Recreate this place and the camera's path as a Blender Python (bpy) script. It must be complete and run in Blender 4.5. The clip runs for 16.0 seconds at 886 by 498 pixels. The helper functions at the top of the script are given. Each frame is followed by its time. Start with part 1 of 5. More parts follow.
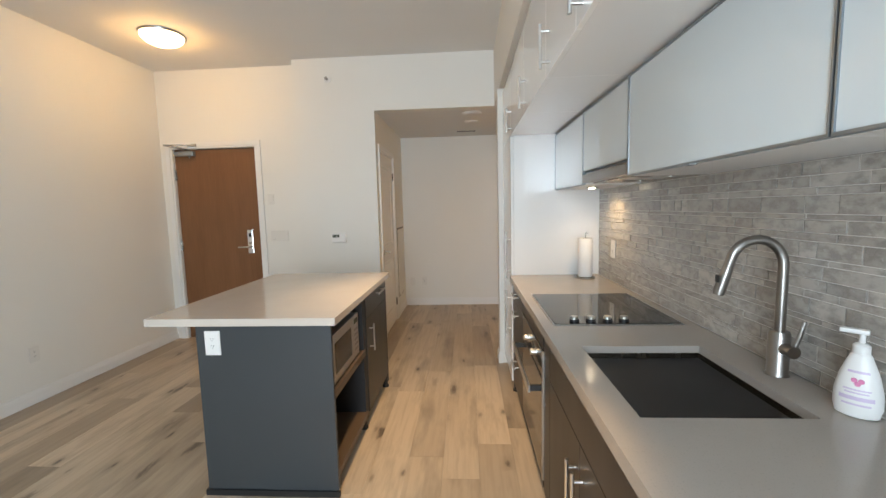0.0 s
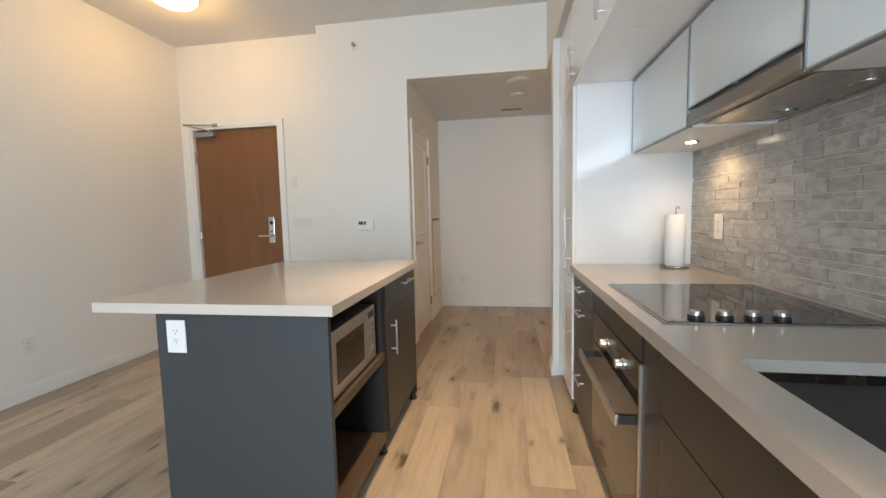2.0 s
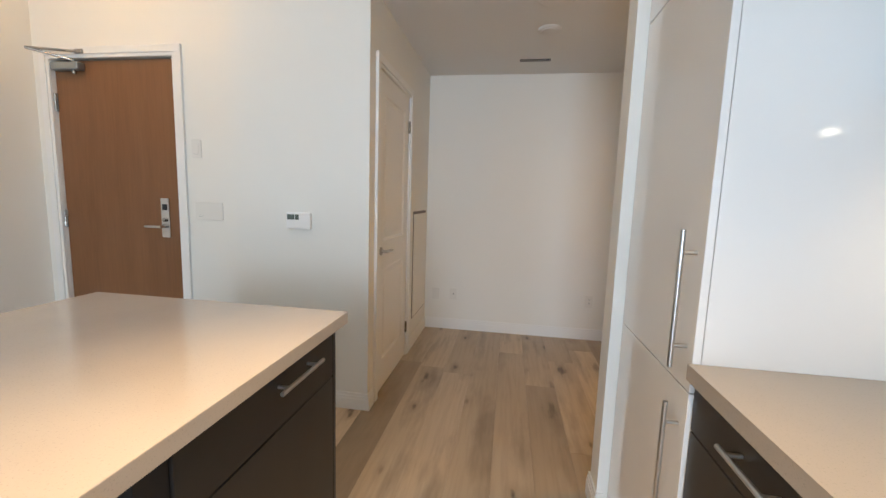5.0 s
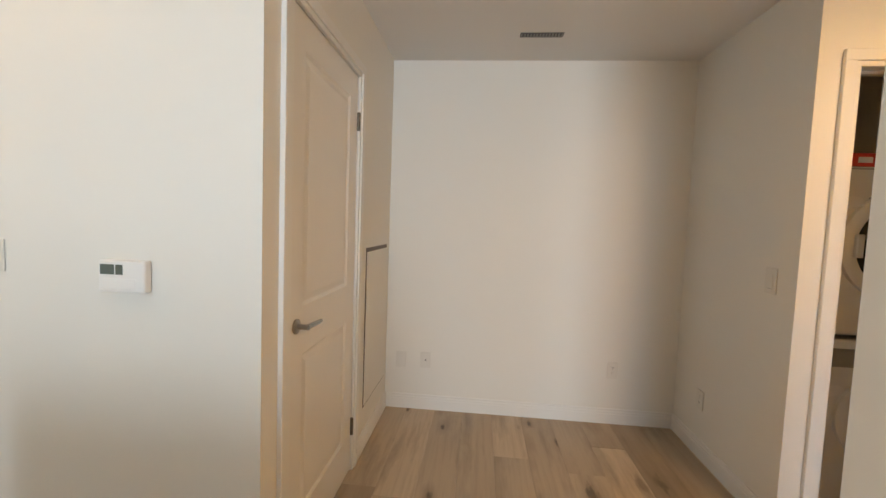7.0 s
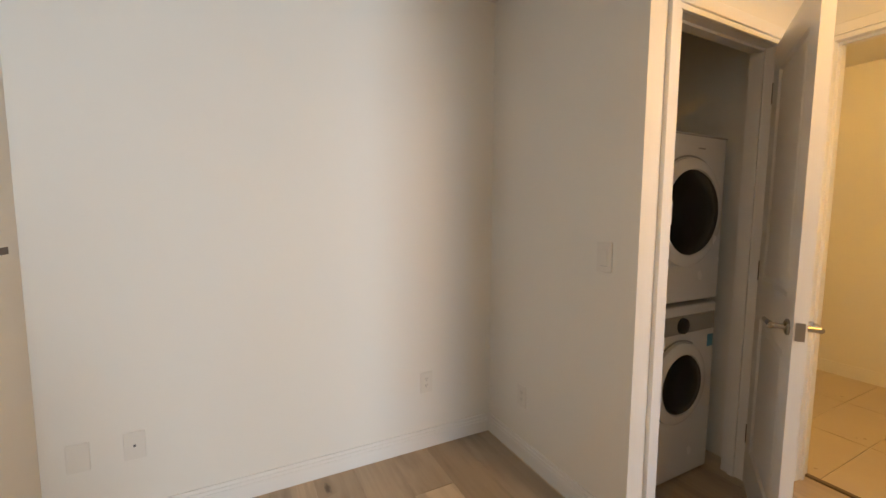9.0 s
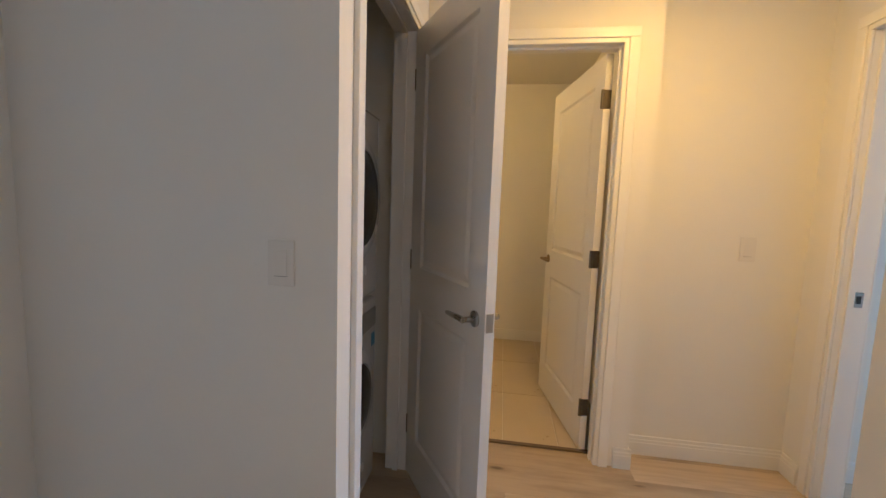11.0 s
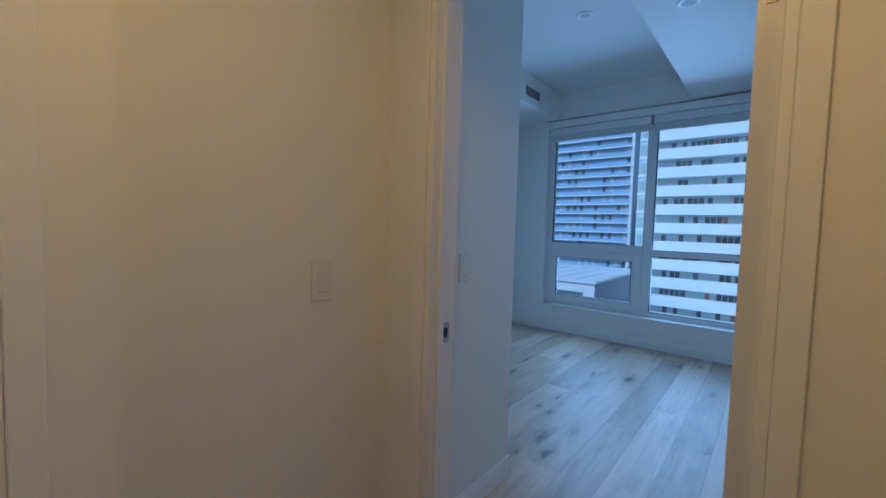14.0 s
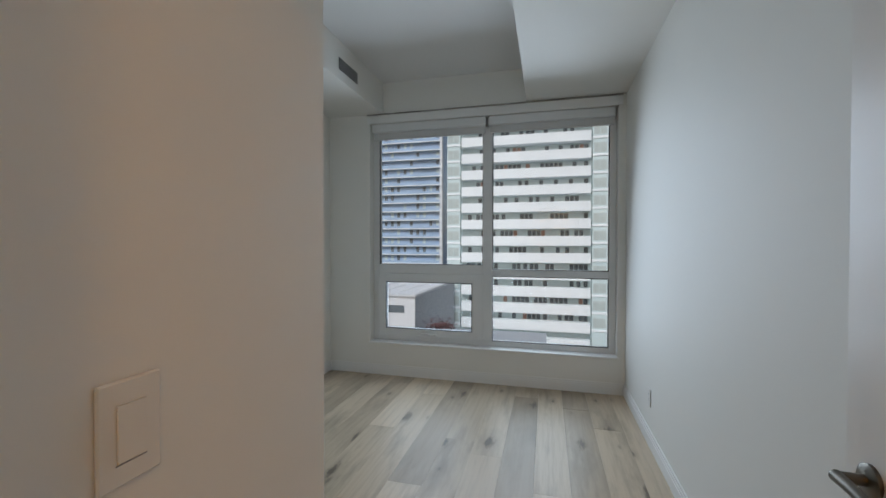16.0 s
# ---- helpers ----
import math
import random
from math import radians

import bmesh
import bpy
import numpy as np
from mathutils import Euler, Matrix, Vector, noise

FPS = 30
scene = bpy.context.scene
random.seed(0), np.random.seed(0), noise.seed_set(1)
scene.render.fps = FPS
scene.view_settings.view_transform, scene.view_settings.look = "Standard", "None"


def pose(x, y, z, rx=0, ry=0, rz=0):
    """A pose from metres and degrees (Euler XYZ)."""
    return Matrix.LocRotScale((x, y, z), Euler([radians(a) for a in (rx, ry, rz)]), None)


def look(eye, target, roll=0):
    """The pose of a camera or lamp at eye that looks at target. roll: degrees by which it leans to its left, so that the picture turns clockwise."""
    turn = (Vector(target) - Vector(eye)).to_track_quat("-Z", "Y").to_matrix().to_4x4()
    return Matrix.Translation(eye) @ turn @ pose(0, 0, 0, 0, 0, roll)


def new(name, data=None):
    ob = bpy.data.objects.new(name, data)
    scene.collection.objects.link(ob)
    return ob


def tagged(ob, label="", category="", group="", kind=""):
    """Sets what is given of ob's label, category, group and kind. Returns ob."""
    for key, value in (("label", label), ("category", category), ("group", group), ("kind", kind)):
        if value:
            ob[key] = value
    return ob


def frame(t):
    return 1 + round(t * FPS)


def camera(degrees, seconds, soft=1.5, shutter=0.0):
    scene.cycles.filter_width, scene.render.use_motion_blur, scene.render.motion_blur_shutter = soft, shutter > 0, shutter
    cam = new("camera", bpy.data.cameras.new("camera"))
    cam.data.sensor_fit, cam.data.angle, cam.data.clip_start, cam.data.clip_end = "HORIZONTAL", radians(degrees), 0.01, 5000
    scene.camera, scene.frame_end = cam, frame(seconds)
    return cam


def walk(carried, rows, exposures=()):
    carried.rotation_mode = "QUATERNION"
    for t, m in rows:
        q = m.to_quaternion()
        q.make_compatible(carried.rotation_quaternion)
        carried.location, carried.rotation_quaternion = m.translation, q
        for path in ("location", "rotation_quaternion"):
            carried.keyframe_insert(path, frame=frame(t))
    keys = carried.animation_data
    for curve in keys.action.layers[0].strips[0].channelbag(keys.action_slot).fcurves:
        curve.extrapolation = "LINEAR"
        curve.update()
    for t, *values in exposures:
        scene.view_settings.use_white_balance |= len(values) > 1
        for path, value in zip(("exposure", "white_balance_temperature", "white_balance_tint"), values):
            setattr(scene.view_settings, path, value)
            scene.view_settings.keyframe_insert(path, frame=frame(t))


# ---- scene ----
cam = camera(95.4, 16.0)
PATH = [
    (0, (0.224, 0.852, 1.425), (0.104, 2.838, 1.222), -1.4),
    (0.5, (0.23, 0.938, 1.359), (-0.021, 2.914, 1.178), -1.2),
    (1, (0.202, 1.082, 1.316), (-0.095, 3.052, 1.143), -1.2),
    (1.5, (0.176, 1.238, 1.274), (-0.136, 3.206, 1.104), -1.4),
    (2, (0.173, 1.421, 1.217), (-0.14, 3.389, 1.048), -1.3),
    (2.5, (0.178, 1.601, 1.166), (-0.149, 3.566, 0.994), -0.9),
    (3, (0.17, 1.799, 1.139), (-0.18, 3.756, 0.923), 1.0),
    (3.5, (0.158, 2.027, 1.163), (-0.188, 3.982, 0.923), 1.5),
    (4, (0.181, 2.287, 1.208), (-0.156, 4.243, 0.96), 1.7),
    (4.5, (0.172, 2.543, 1.263), (-0.152, 4.501, 1.013), 1.8),
    (5, (0.09, 2.827, 1.293), (-0.223, 4.786, 1.043), 1.8),
    (5.2, (0.058, 2.942, 1.309), (-0.252, 4.903, 1.064), 1.8),
    (7.3, (-0.067, 4.075, 1.342), (-0.168, 6.069, 1.224), 2.2),
    (7.5, (-0.064, 4.178, 1.351), (-0.072, 6.175, 1.238), 1.8),
    (8, (-0.014, 4.382, 1.337), (0.228, 6.365, 1.239), 1.0),
    (8.2, (-0.023, 4.46, 1.328), (0.356, 6.421, 1.215), 0.8),
    (10.3, (0.159, 5.216, 1.278), (1.863, 6.24, 1.053), 1.8),
    (10.5, (0.21, 5.267, 1.28), (2.021, 6.088, 1.065), 2.3),
    (11, (0.336, 5.351, 1.276), (2.305, 5.636, 1.069), 2.0),
    (11.5, (0.552, 5.392, 1.298), (2.543, 5.322, 1.119), 1.0),
    (12, (0.764, 5.403, 1.29), (2.716, 4.984, 1.163), 1.0),
    (12.5, (0.976, 5.408, 1.306), (2.781, 4.556, 1.195), 0.8),
    (13, (1.139, 5.304, 1.306), (2.729, 4.098, 1.175), 1.4),
    (13.5, (1.292, 5.079, 1.305), (2.712, 3.676, 1.183), 1.6),
    (14, (1.45, 4.859, 1.298), (2.721, 3.319, 1.182), 1.6),
    (14.5, (1.639, 4.623, 1.338), (2.691, 2.925, 1.241), 1.5),
    (15, (1.772, 4.341, 1.341), (2.561, 2.505, 1.268), -0.1),
    (15.5, (1.88, 4.084, 1.349), (2.506, 2.186, 1.295), -0.5),
    (16, (2.002, 3.834, 1.335), (2.501, 1.898, 1.31), 0.1),
]
EXPOSURES = [
    (0, 0.05, 6500, 10), (3, 0.18, 6150, 10), (5, 0.26, 6050, 10), (7.5, 0.62, 6600, 10), (8.2, 0.80, 6500, 10), (10.3, 0.36, 5700, 10),
    (11.5, 0.26, 4800, 10), (12.2, 0.02, 4650, 10), (13, -0.10, 4850, 10), (14, -1.0, 4400, 10), (14.5, -1.15, 4650, 10), (15, -1.05, 5400, 11), (15.5, -0.82, 6200, 13), (16, -0.72, 7300, 20),
]
walk(cam, [(t, look(eye, target, roll)) for t, eye, target, roll in PATH], EXPOSURES)

# ---- world and lights ----
SUN_UP, SUN_TURN = radians(45), 0.0
world = bpy.data.worlds.new("world")
scene.world = world
world.use_nodes = True
_wn = world.node_tree
sky = _wn.nodes.new("ShaderNodeTexSky")
sky.sky_type, sky.sun_disc = "NISHITA", False
sky.sun_elevation, sky.sun_rotation = SUN_UP, SUN_TURN
sky.dust_density, sky.air_density = 3.0, 1.2
_wn.links.new(sky.outputs[0], _wn.nodes["Background"].inputs[0])
_wn.nodes["Background"].inputs[1].default_value = 0.15

sun = new("sun", bpy.data.lights.new("sun", "SUN"))
sun.data.energy, sun.data.angle, sun.data.color = 5.0, radians(20), (0.70, 0.86, 1.0)
sun.matrix_world = look((0, 0, 40), (0, -20, 20))


def area(name, m, sx, sy, power, color, spread=180):
    lamp = new(name, bpy.data.lights.new(name, "AREA"))
    lamp.data.shape, lamp.data.size, lamp.data.size_y = "RECTANGLE", sx, sy
    lamp.data.energy, lamp.data.color, lamp.data.spread = power, color, radians(spread)
    lamp.matrix_world = m
    return lamp


def bulb(name, at, power, color, r=0.05):
    lamp = new(name, bpy.data.lights.new(name, "POINT"))
    lamp.data.energy, lamp.data.color, lamp.data.shadow_soft_size = power, color, r
    lamp.location = at
    return lamp


DAY = (0.74, 0.88, 1.0)
BLUEDAY = (0.54, 0.77, 1.0)
WARM = (1.0, 0.475, 0.055)
area("living_window_light", look((-0.11, -0.98, 1.4), (-0.11, 2, 1.3)), 0.98, 2.3, 120, DAY)
area("bedroom_window_light", look((2.64, -0.02, 1.45), (2.64, 2, 0.85)), 1.95, 2.0, 60, BLUEDAY, 150)
bulb("entry_bulb", (-2.36, 4.34, 2.87), 12, (1.0, 0.50, 0.12), 0.11)
# unseen spots added to brighten and warm the kitchen aisle floor
for _y, _w, _a in ((1.75, 640, 36), (3.3, 230, 58)):
    spot = new("aisle_fill_spot", bpy.data.lights.new("aisle_fill_spot", "SPOT"))
    spot.data.energy, spot.data.color, spot.data.spot_size, spot.data.spot_blend, spot.data.shadow_soft_size = _w, (1.0, 0.64, 0.29), radians(_a), 1.0, 0.04
    spot.matrix_world = look((0.0, _y, 2.955), (0.0, _y + 0.001, 0))
bulb("hall_bulb", (1.62, 4.73, 2.32), 3.3, WARM, 0.08)
area("hall_lamp_light", look((1.62, 4.73, 2.338), (1.62, 4.731, 0)), 0.2, 0.2, 11, WARM)
bulb("bath_bulb", (3.2, 5.75, 2.30), 6.5, WARM, 0.08)
puck = new("puck_light", bpy.data.lights.new("puck_light", "SPOT"))
puck.data.energy, puck.data.color, puck.data.spot_size, puck.data.spot_blend, puck.data.shadow_soft_size = 6.5, (1.0, 0.68, 0.34), radians(150), 0.8, 0.03
puck.matrix_world = look((1.04, 3.48, 1.518), (1.10, 3.50, 0.9))


# ---- building helpers ----
BASE = {}


def thing(name, label, category, at=(0, 0, 0), rz=None, group="", kind=""):
    """An Empty at the base of a thing. Parts are given in world metres, or in the thing's own frame when rz is given."""
    ob = new(name)
    ob.empty_display_size = 0.05
    if rz is None:
        ob.location = at
        BASE[ob.name] = Vector(at)
    else:
        ob.matrix_world = pose(*at, 0, 0, rz)
        BASE[ob.name] = Vector((0, 0, 0))
    return tagged(ob, label, category, group, kind)


def finish(name, bm, material, smooth=None):
    me = bpy.data.meshes.new(name)
    bmesh.ops.recalc_face_normals(bm, faces=bm.faces)
    bm.to_mesh(me)
    bm.free()
    me.materials.append(material)
    if smooth is not None:
        me.shade_smooth()
        me.set_sharp_from_angle(angle=radians(smooth))
    return me


def part(name, bm, material, parent, label="", smooth=None):
    base = BASE[parent.name]
    bmesh.ops.translate(bm, vec=-base, verts=bm.verts)
    ob = new(name, finish(name, bm, material, smooth))
    ob.parent = parent
    BASE[ob.name] = base
    return tagged(ob, label)


def solid(name, bm, material, label="", category="", kind="", group="", smooth=None, at=None):
    if at is not None:
        bmesh.ops.translate(bm, vec=-Vector(at), verts=bm.verts)
    ob = new(name, finish(name, bm, material, smooth))
    BASE[ob.name] = Vector((0, 0, 0))
    if at is not None:
        ob.location = at
        BASE[ob.name] = Vector(at)
    return tagged(ob, label, category, group, kind)


def bx(bm, a, b, bev=0.0, seg=1):
    """A box from corner a to corner b, with bevelled edges."""
    made = bmesh.ops.create_cube(bm, size=1)["verts"]
    for v in made:
        v.co = Vector([(a[i] + b[i]) / 2 + v.co[i] * (b[i] - a[i]) for i in range(3)])
    if bev:
        edges = list({e for v in made for e in v.link_edges})
        bmesh.ops.bevel(bm, geom=edges, offset=bev, segments=seg, affect="EDGES", profile=0.5)
    return bm


def box(a, b, bev=0.0, seg=1):
    return bx(bmesh.new(), a, b, bev, seg)


def boxes(*pairs, bev=0.0):
    bm = bmesh.new()
    for a, b in pairs:
        bx(bm, a, b, bev)
    return bm


def rod(bm, p, q, r, r2=None, seg=16):
    """A round bar from p to q."""
    p, q = Vector(p), Vector(q)
    d = q - p
    m = Matrix.Translation((p + q) / 2) @ d.to_track_quat("Z", "Y").to_matrix().to_4x4()
    bmesh.ops.create_cone(bm, cap_ends=True, segments=seg, radius1=r, radius2=r if r2 is None else r2, depth=d.length, matrix=m)
    return bm


def tube(bm, pts, r, seg=14):
    """A pipe along a line of points, with round section; r may be a list."""
    pts = [Vector(p) for p in pts]
    radii = r if isinstance(r, list) else [r] * len(pts)
    rings, ref = [], None
    for i, p in enumerate(pts):
        t = (pts[min(i + 1, len(pts) - 1)] - pts[max(i - 1, 0)]).normalized()
        if ref is None:
            ref = t.orthogonal().normalized()
        ref = (ref - t * ref.dot(t)).normalized()
        side = t.cross(ref)
        rings.append([bm.verts.new(p + radii[i] * (math.cos(a) * ref + math.sin(a) * side)) for a in [2 * math.pi * k / seg for k in range(seg)]])
    for u, w in zip(rings, rings[1:]):
        for k in range(seg):
            bm.faces.new((u[k], u[(k + 1) % seg], w[(k + 1) % seg], w[k]))
    bm.faces.new(rings[0][::-1])
    bm.faces.new(rings[-1])
    return bm


def lathe(bm, profile, at=(0, 0, 0), seg=32, m=None):
    """A turned shape from (radius, height) pairs, closed at both ends."""
    rings = []
    for r, z in profile:
        rings.append([bm.verts.new(Vector((r * math.cos(2 * math.pi * k / seg), r * math.sin(2 * math.pi * k / seg), z))) for k in range(seg)])
    for u, w in zip(rings, rings[1:]):
        for k in range(seg):
            bm.faces.new((u[k], u[(k + 1) % seg], w[(k + 1) % seg], w[k]))
    bm.faces.new(rings[0][::-1])
    bm.faces.new(rings[-1])
    vs = [v for ring in rings for v in ring]
    if m is not None:
        bmesh.ops.transform(bm, matrix=m, verts=vs)
    bmesh.ops.translate(bm, vec=Vector(at), verts=vs)
    return bm


# ---- materials ----
def nodes_of(name):
    m = bpy.data.materials.new(name)
    m.use_nodes = True
    t = m.node_tree
    return m, t, t.nodes["Principled BSDF"]


def mixed(t, fac, a, b, mode="MIX"):
    n = t.nodes.new("ShaderNodeMix")
    n.data_type, n.blend_type = "RGBA", mode
    for socket, value in ((n.inputs[0], fac), (n.inputs[6], a), (n.inputs[7], b)):
        if isinstance(value, bpy.types.NodeSocket):
            t.links.new(value, socket)
        elif isinstance(value, tuple):
            socket.default_value = (*value, 1)
        else:
            socket.default_value = value
    return n.outputs[2]


def noise_of(t, scale, detail=4, coord="Object", stretch=(1, 1, 1), rough=0.55, shift=None):
    tc = t.nodes.new("ShaderNodeTexCoord")
    mp = t.nodes.new("ShaderNodeMapping")
    mp.inputs[3].default_value = stretch
    t.links.new(tc.outputs[coord], mp.inputs[0])
    if shift is not None:
        t.links.new(shift, mp.inputs[1])
    n = t.nodes.new("ShaderNodeTexNoise")
    n.inputs["Scale"].default_value, n.inputs["Detail"].default_value, n.inputs["Roughness"].default_value = scale, detail, rough
    t.links.new(mp.outputs[0], n.inputs[0])
    return n.outputs[0]


def ramp(t, fac, stops):
    n = t.nodes.new("ShaderNodeValToRGB")
    while len(n.color_ramp.elements) < len(stops):
        n.color_ramp.elements.new(0.5)
    for e, (p, c) in zip(n.color_ramp.elements, stops):
        e.position = p
        e.color = (*c, 1) if isinstance(c, tuple) else (c, c, c, 1)
    t.links.new(fac, n.inputs[0])
    return n.outputs[0]


def mapped(t, fac, lo, hi):
    n = t.nodes.new("ShaderNodeMapRange")
    n.inputs[3].default_value, n.inputs[4].default_value = lo, hi
    t.links.new(fac, n.inputs[0])
    return n.outputs[0]


def bumped(t, b, height, strength, distance=0.002):
    n = t.nodes.new("ShaderNodeBump")
    n.inputs["Strength"].default_value, n.inputs["Distance"].default_value = strength, distance
    t.links.new(height, n.inputs["Height"])
    t.links.new(n.outputs[0], b.inputs["Normal"])


def surface(name, color, rough=0.5, metal=0.0, vary=0.06, scale=3.0, fine=60.0, bump=0.0, rvary=0.08, coat=0.0, spec=0.5, stretch=(1, 1, 1)):
    """A plain finish with broad and fine variation."""
    m, t, b = nodes_of(name)
    broad, grain = noise_of(t, scale, 3, stretch=stretch), noise_of(t, fine, 5, stretch=stretch)
    dark = tuple(c * (1 - vary * 2.2) for c in color)
    light = tuple(min(1, c * (1 + vary)) for c in color)
    c1 = mixed(t, broad, dark, light)
    c2 = mixed(t, mapped(t, grain, 0.0, 0.35), c1, tuple(c * (1 - vary) for c in color))
    t.links.new(c2, b.inputs["Base Color"])
    t.links.new(mapped(t, broad, max(0.02, rough - rvary), min(1, rough + rvary)), b.inputs["Roughness"])
    b.inputs["Metallic"].default_value = metal
    b.inputs["Specular IOR Level"].default_value = spec
    b.inputs["Coat Weight"].default_value = coat
    b.inputs["Coat Roughness"].default_value = 0.05
    if bump:
        bumped(t, b, grain, bump)
    return m


def plank_wood(name):
    """Wire-brushed oak boards: each its own tone, long grain, smoky streaks, and a few drawn-out knots."""
    m, t, b = nodes_of(name)
    info = t.nodes.new("ShaderNodeObjectInfo")
    shift = t.nodes.new("ShaderNodeCombineXYZ")
    grow = t.nodes.new("ShaderNodeMath")
    grow.operation = "MULTIPLY"
    grow.inputs[1].default_value = 37.0
    t.links.new(info.outputs["Random"], grow.inputs[0])
    for i in range(3):
        t.links.new(grow.outputs[0], shift.inputs[i])
    sh = shift.outputs[0]
    tone = ramp(t, info.outputs["Random"], [(0.0, (0.54, 0.43, 0.31)), (0.2, (0.36, 0.283, 0.20)), (0.4, (0.61, 0.49, 0.355)), (0.6, (0.46, 0.365, 0.26)), (0.8, (0.29, 0.226, 0.16)), (1.0, (0.52, 0.412, 0.295))])
    grain = noise_of(t, 7.0, 7, stretch=(6, 0.30, 1), shift=sh, rough=0.62)
    cloud = noise_of(t, 1.5, 4, stretch=(4.2, 0.85, 1), shift=sh, rough=0.6)
    haze = noise_of(t, 0.9, 2, stretch=(2.0, 0.9, 1), shift=sh)
    c = mixed(t, ramp(t, haze, [(0.40, 0.0), (0.75, 0.4)]), tone, (0.59, 0.475, 0.35))
    c = mixed(t, ramp(t, grain, [(0.45, 0.0), (0.80, 0.40)]), c, (0.22, 0.17, 0.125))
    c = mixed(t, ramp(t, cloud, [(0.51, 0.0), (0.62, 0.30), (0.74, 0.62)]), c, (0.155, 0.122, 0.088))
    for size, keep, wob_by, seed in (((3.1, 1.05, 1), 0.46, 0.34, 0.0), ((6.5, 2.6, 1), 0.78, 0.26, 5.0)):
        tc = t.nodes.new("ShaderNodeTexCoord")
        mp = t.nodes.new("ShaderNodeMapping")
        mp.inputs[3].default_value = size
        t.links.new(tc.outputs["Object"], mp.inputs[0])
        t.links.new(sh, mp.inputs[1])
        vor = t.nodes.new("ShaderNodeTexVoronoi")
        vor.voronoi_dimensions = "2D"
        vor.inputs["Scale"].default_value = 1.0
        t.links.new(mp.outputs[0], vor.inputs[0])
        wob = noise_of(t, 16 + seed, 4, stretch=(1.6, 0.45, 1), shift=sh, rough=0.65)
        add = t.nodes.new("ShaderNodeMath")
        add.operation = "MULTIPLY_ADD"
        add.inputs[1].default_value, add.inputs[2].default_value = wob_by, -wob_by * 0.47
        t.links.new(wob, add.inputs[0])
        dist = t.nodes.new("ShaderNodeMath")
        dist.operation = "ADD"
        t.links.new(vor.outputs["Distance"], dist.inputs[0])
        t.links.new(add.outputs[0], dist.inputs[1])
        spot_on = t.nodes.new("ShaderNodeMath")
        spot_on.operation = "MULTIPLY"
        sep = t.nodes.new("ShaderNodeSeparateColor")
        t.links.new(vor.outputs["Color"], sep.inputs[0])
        t.links.new(ramp(t, dist.outputs[0], [(0.03, 0.88), (0.065, 0.62), (0.11, 0.22), (0.30, 0.0)]), spot_on.inputs[0])
        t.links.new(ramp(t, sep.outputs[0], [(keep, 0.0), (keep + 0.2, 1.0)]), spot_on.inputs[1])
        c = mixed(t, spot_on.outputs[0], c, (0.075, 0.054, 0.038))
    t.links.new(c, b.inputs["Base Color"])
    t.links.new(mapped(t, grain, 0.26, 0.46), b.inputs["Roughness"])
    b.inputs["Specular IOR Level"].default_value = 0.42
    bumped(t, b, grain, 0.12, 0.001)
    return m


def door_wood(name):
    """Plain-sliced reddish-brown veneer, grain upright."""
    m, t, b = nodes_of(name)
    grain = noise_of(t, 7, 7, stretch=(9, 1, 0.45), rough=0.65)
    arch = noise_of(t, 1.4, 3, stretch=(4, 1, 0.5))
    c = mixed(t, ramp(t, grain, [(0.3, 0.0), (0.8, 0.7)]), (0.215, 0.095, 0.036), (0.125, 0.05, 0.018))
    c = mixed(t, ramp(t, arch, [(0.4, 0.0), (0.7, 0.4)]), c, (0.255, 0.12, 0.05))
    t.links.new(c, b.inputs["Base Color"])
    b.inputs["Roughness"].default_value = 0.42
    bumped(t, b, grain, 0.06, 0.001)
    return m


def stone_tile(name):
    """Grey travertine-look strips, each with its own tone, cloudy and pitted."""
    m, t, b = nodes_of(name)
    info = t.nodes.new("ShaderNodeObjectInfo")
    geo = t.nodes.new("ShaderNodeNewGeometry")
    pick = t.nodes.new("ShaderNodeMath")
    pick.operation = "FRACT"
    both = t.nodes.new("ShaderNodeMath")
    both.operation = "ADD"
    t.links.new(info.outputs["Random"], both.inputs[0])
    t.links.new(geo.outputs["Random Per Island"], both.inputs[1])
    t.links.new(both.outputs[0], pick.inputs[0])
    shift = t.nodes.new("ShaderNodeCombineXYZ")
    grow = t.nodes.new("ShaderNodeMath")
    grow.operation = "MULTIPLY"
    grow.inputs[1].default_value = 23.0
    t.links.new(pick.outputs[0], grow.inputs[0])
    for i in range(3):
        t.links.new(grow.outputs[0], shift.inputs[i])
    tone = ramp(t, pick.outputs[0], [(0.0, (0.47, 0.435, 0.395)), (0.2, (0.54, 0.505, 0.46)), (0.4, (0.43, 0.40, 0.365)), (0.6, (0.50, 0.47, 0.43)), (0.8, (0.38, 0.35, 0.32)), (1.0, (0.53, 0.495, 0.455))])
    cloud = noise_of(t, 24, 6, stretch=(1, 0.8, 1.5), shift=shift.outputs[0], rough=0.6)
    fine = noise_of(t, 90, 4, shift=shift.outputs[0])
    c = mixed(t, ramp(t, cloud, [(0.43, 0.0), (0.54, 0.30), (0.66, 0.72)]), tone, (0.20, 0.182, 0.162))
    c = mixed(t, ramp(t, fine, [(0.62, 0.0), (0.75, 0.35)]), c, (0.66, 0.64, 0.61))
    t.links.new(c, b.inputs["Base Color"])
    t.links.new(mapped(t, cloud, 0.10, 0.38), b.inputs["Roughness"])
    bumped(t, b, cloud, 0.25, 0.002)
    return m


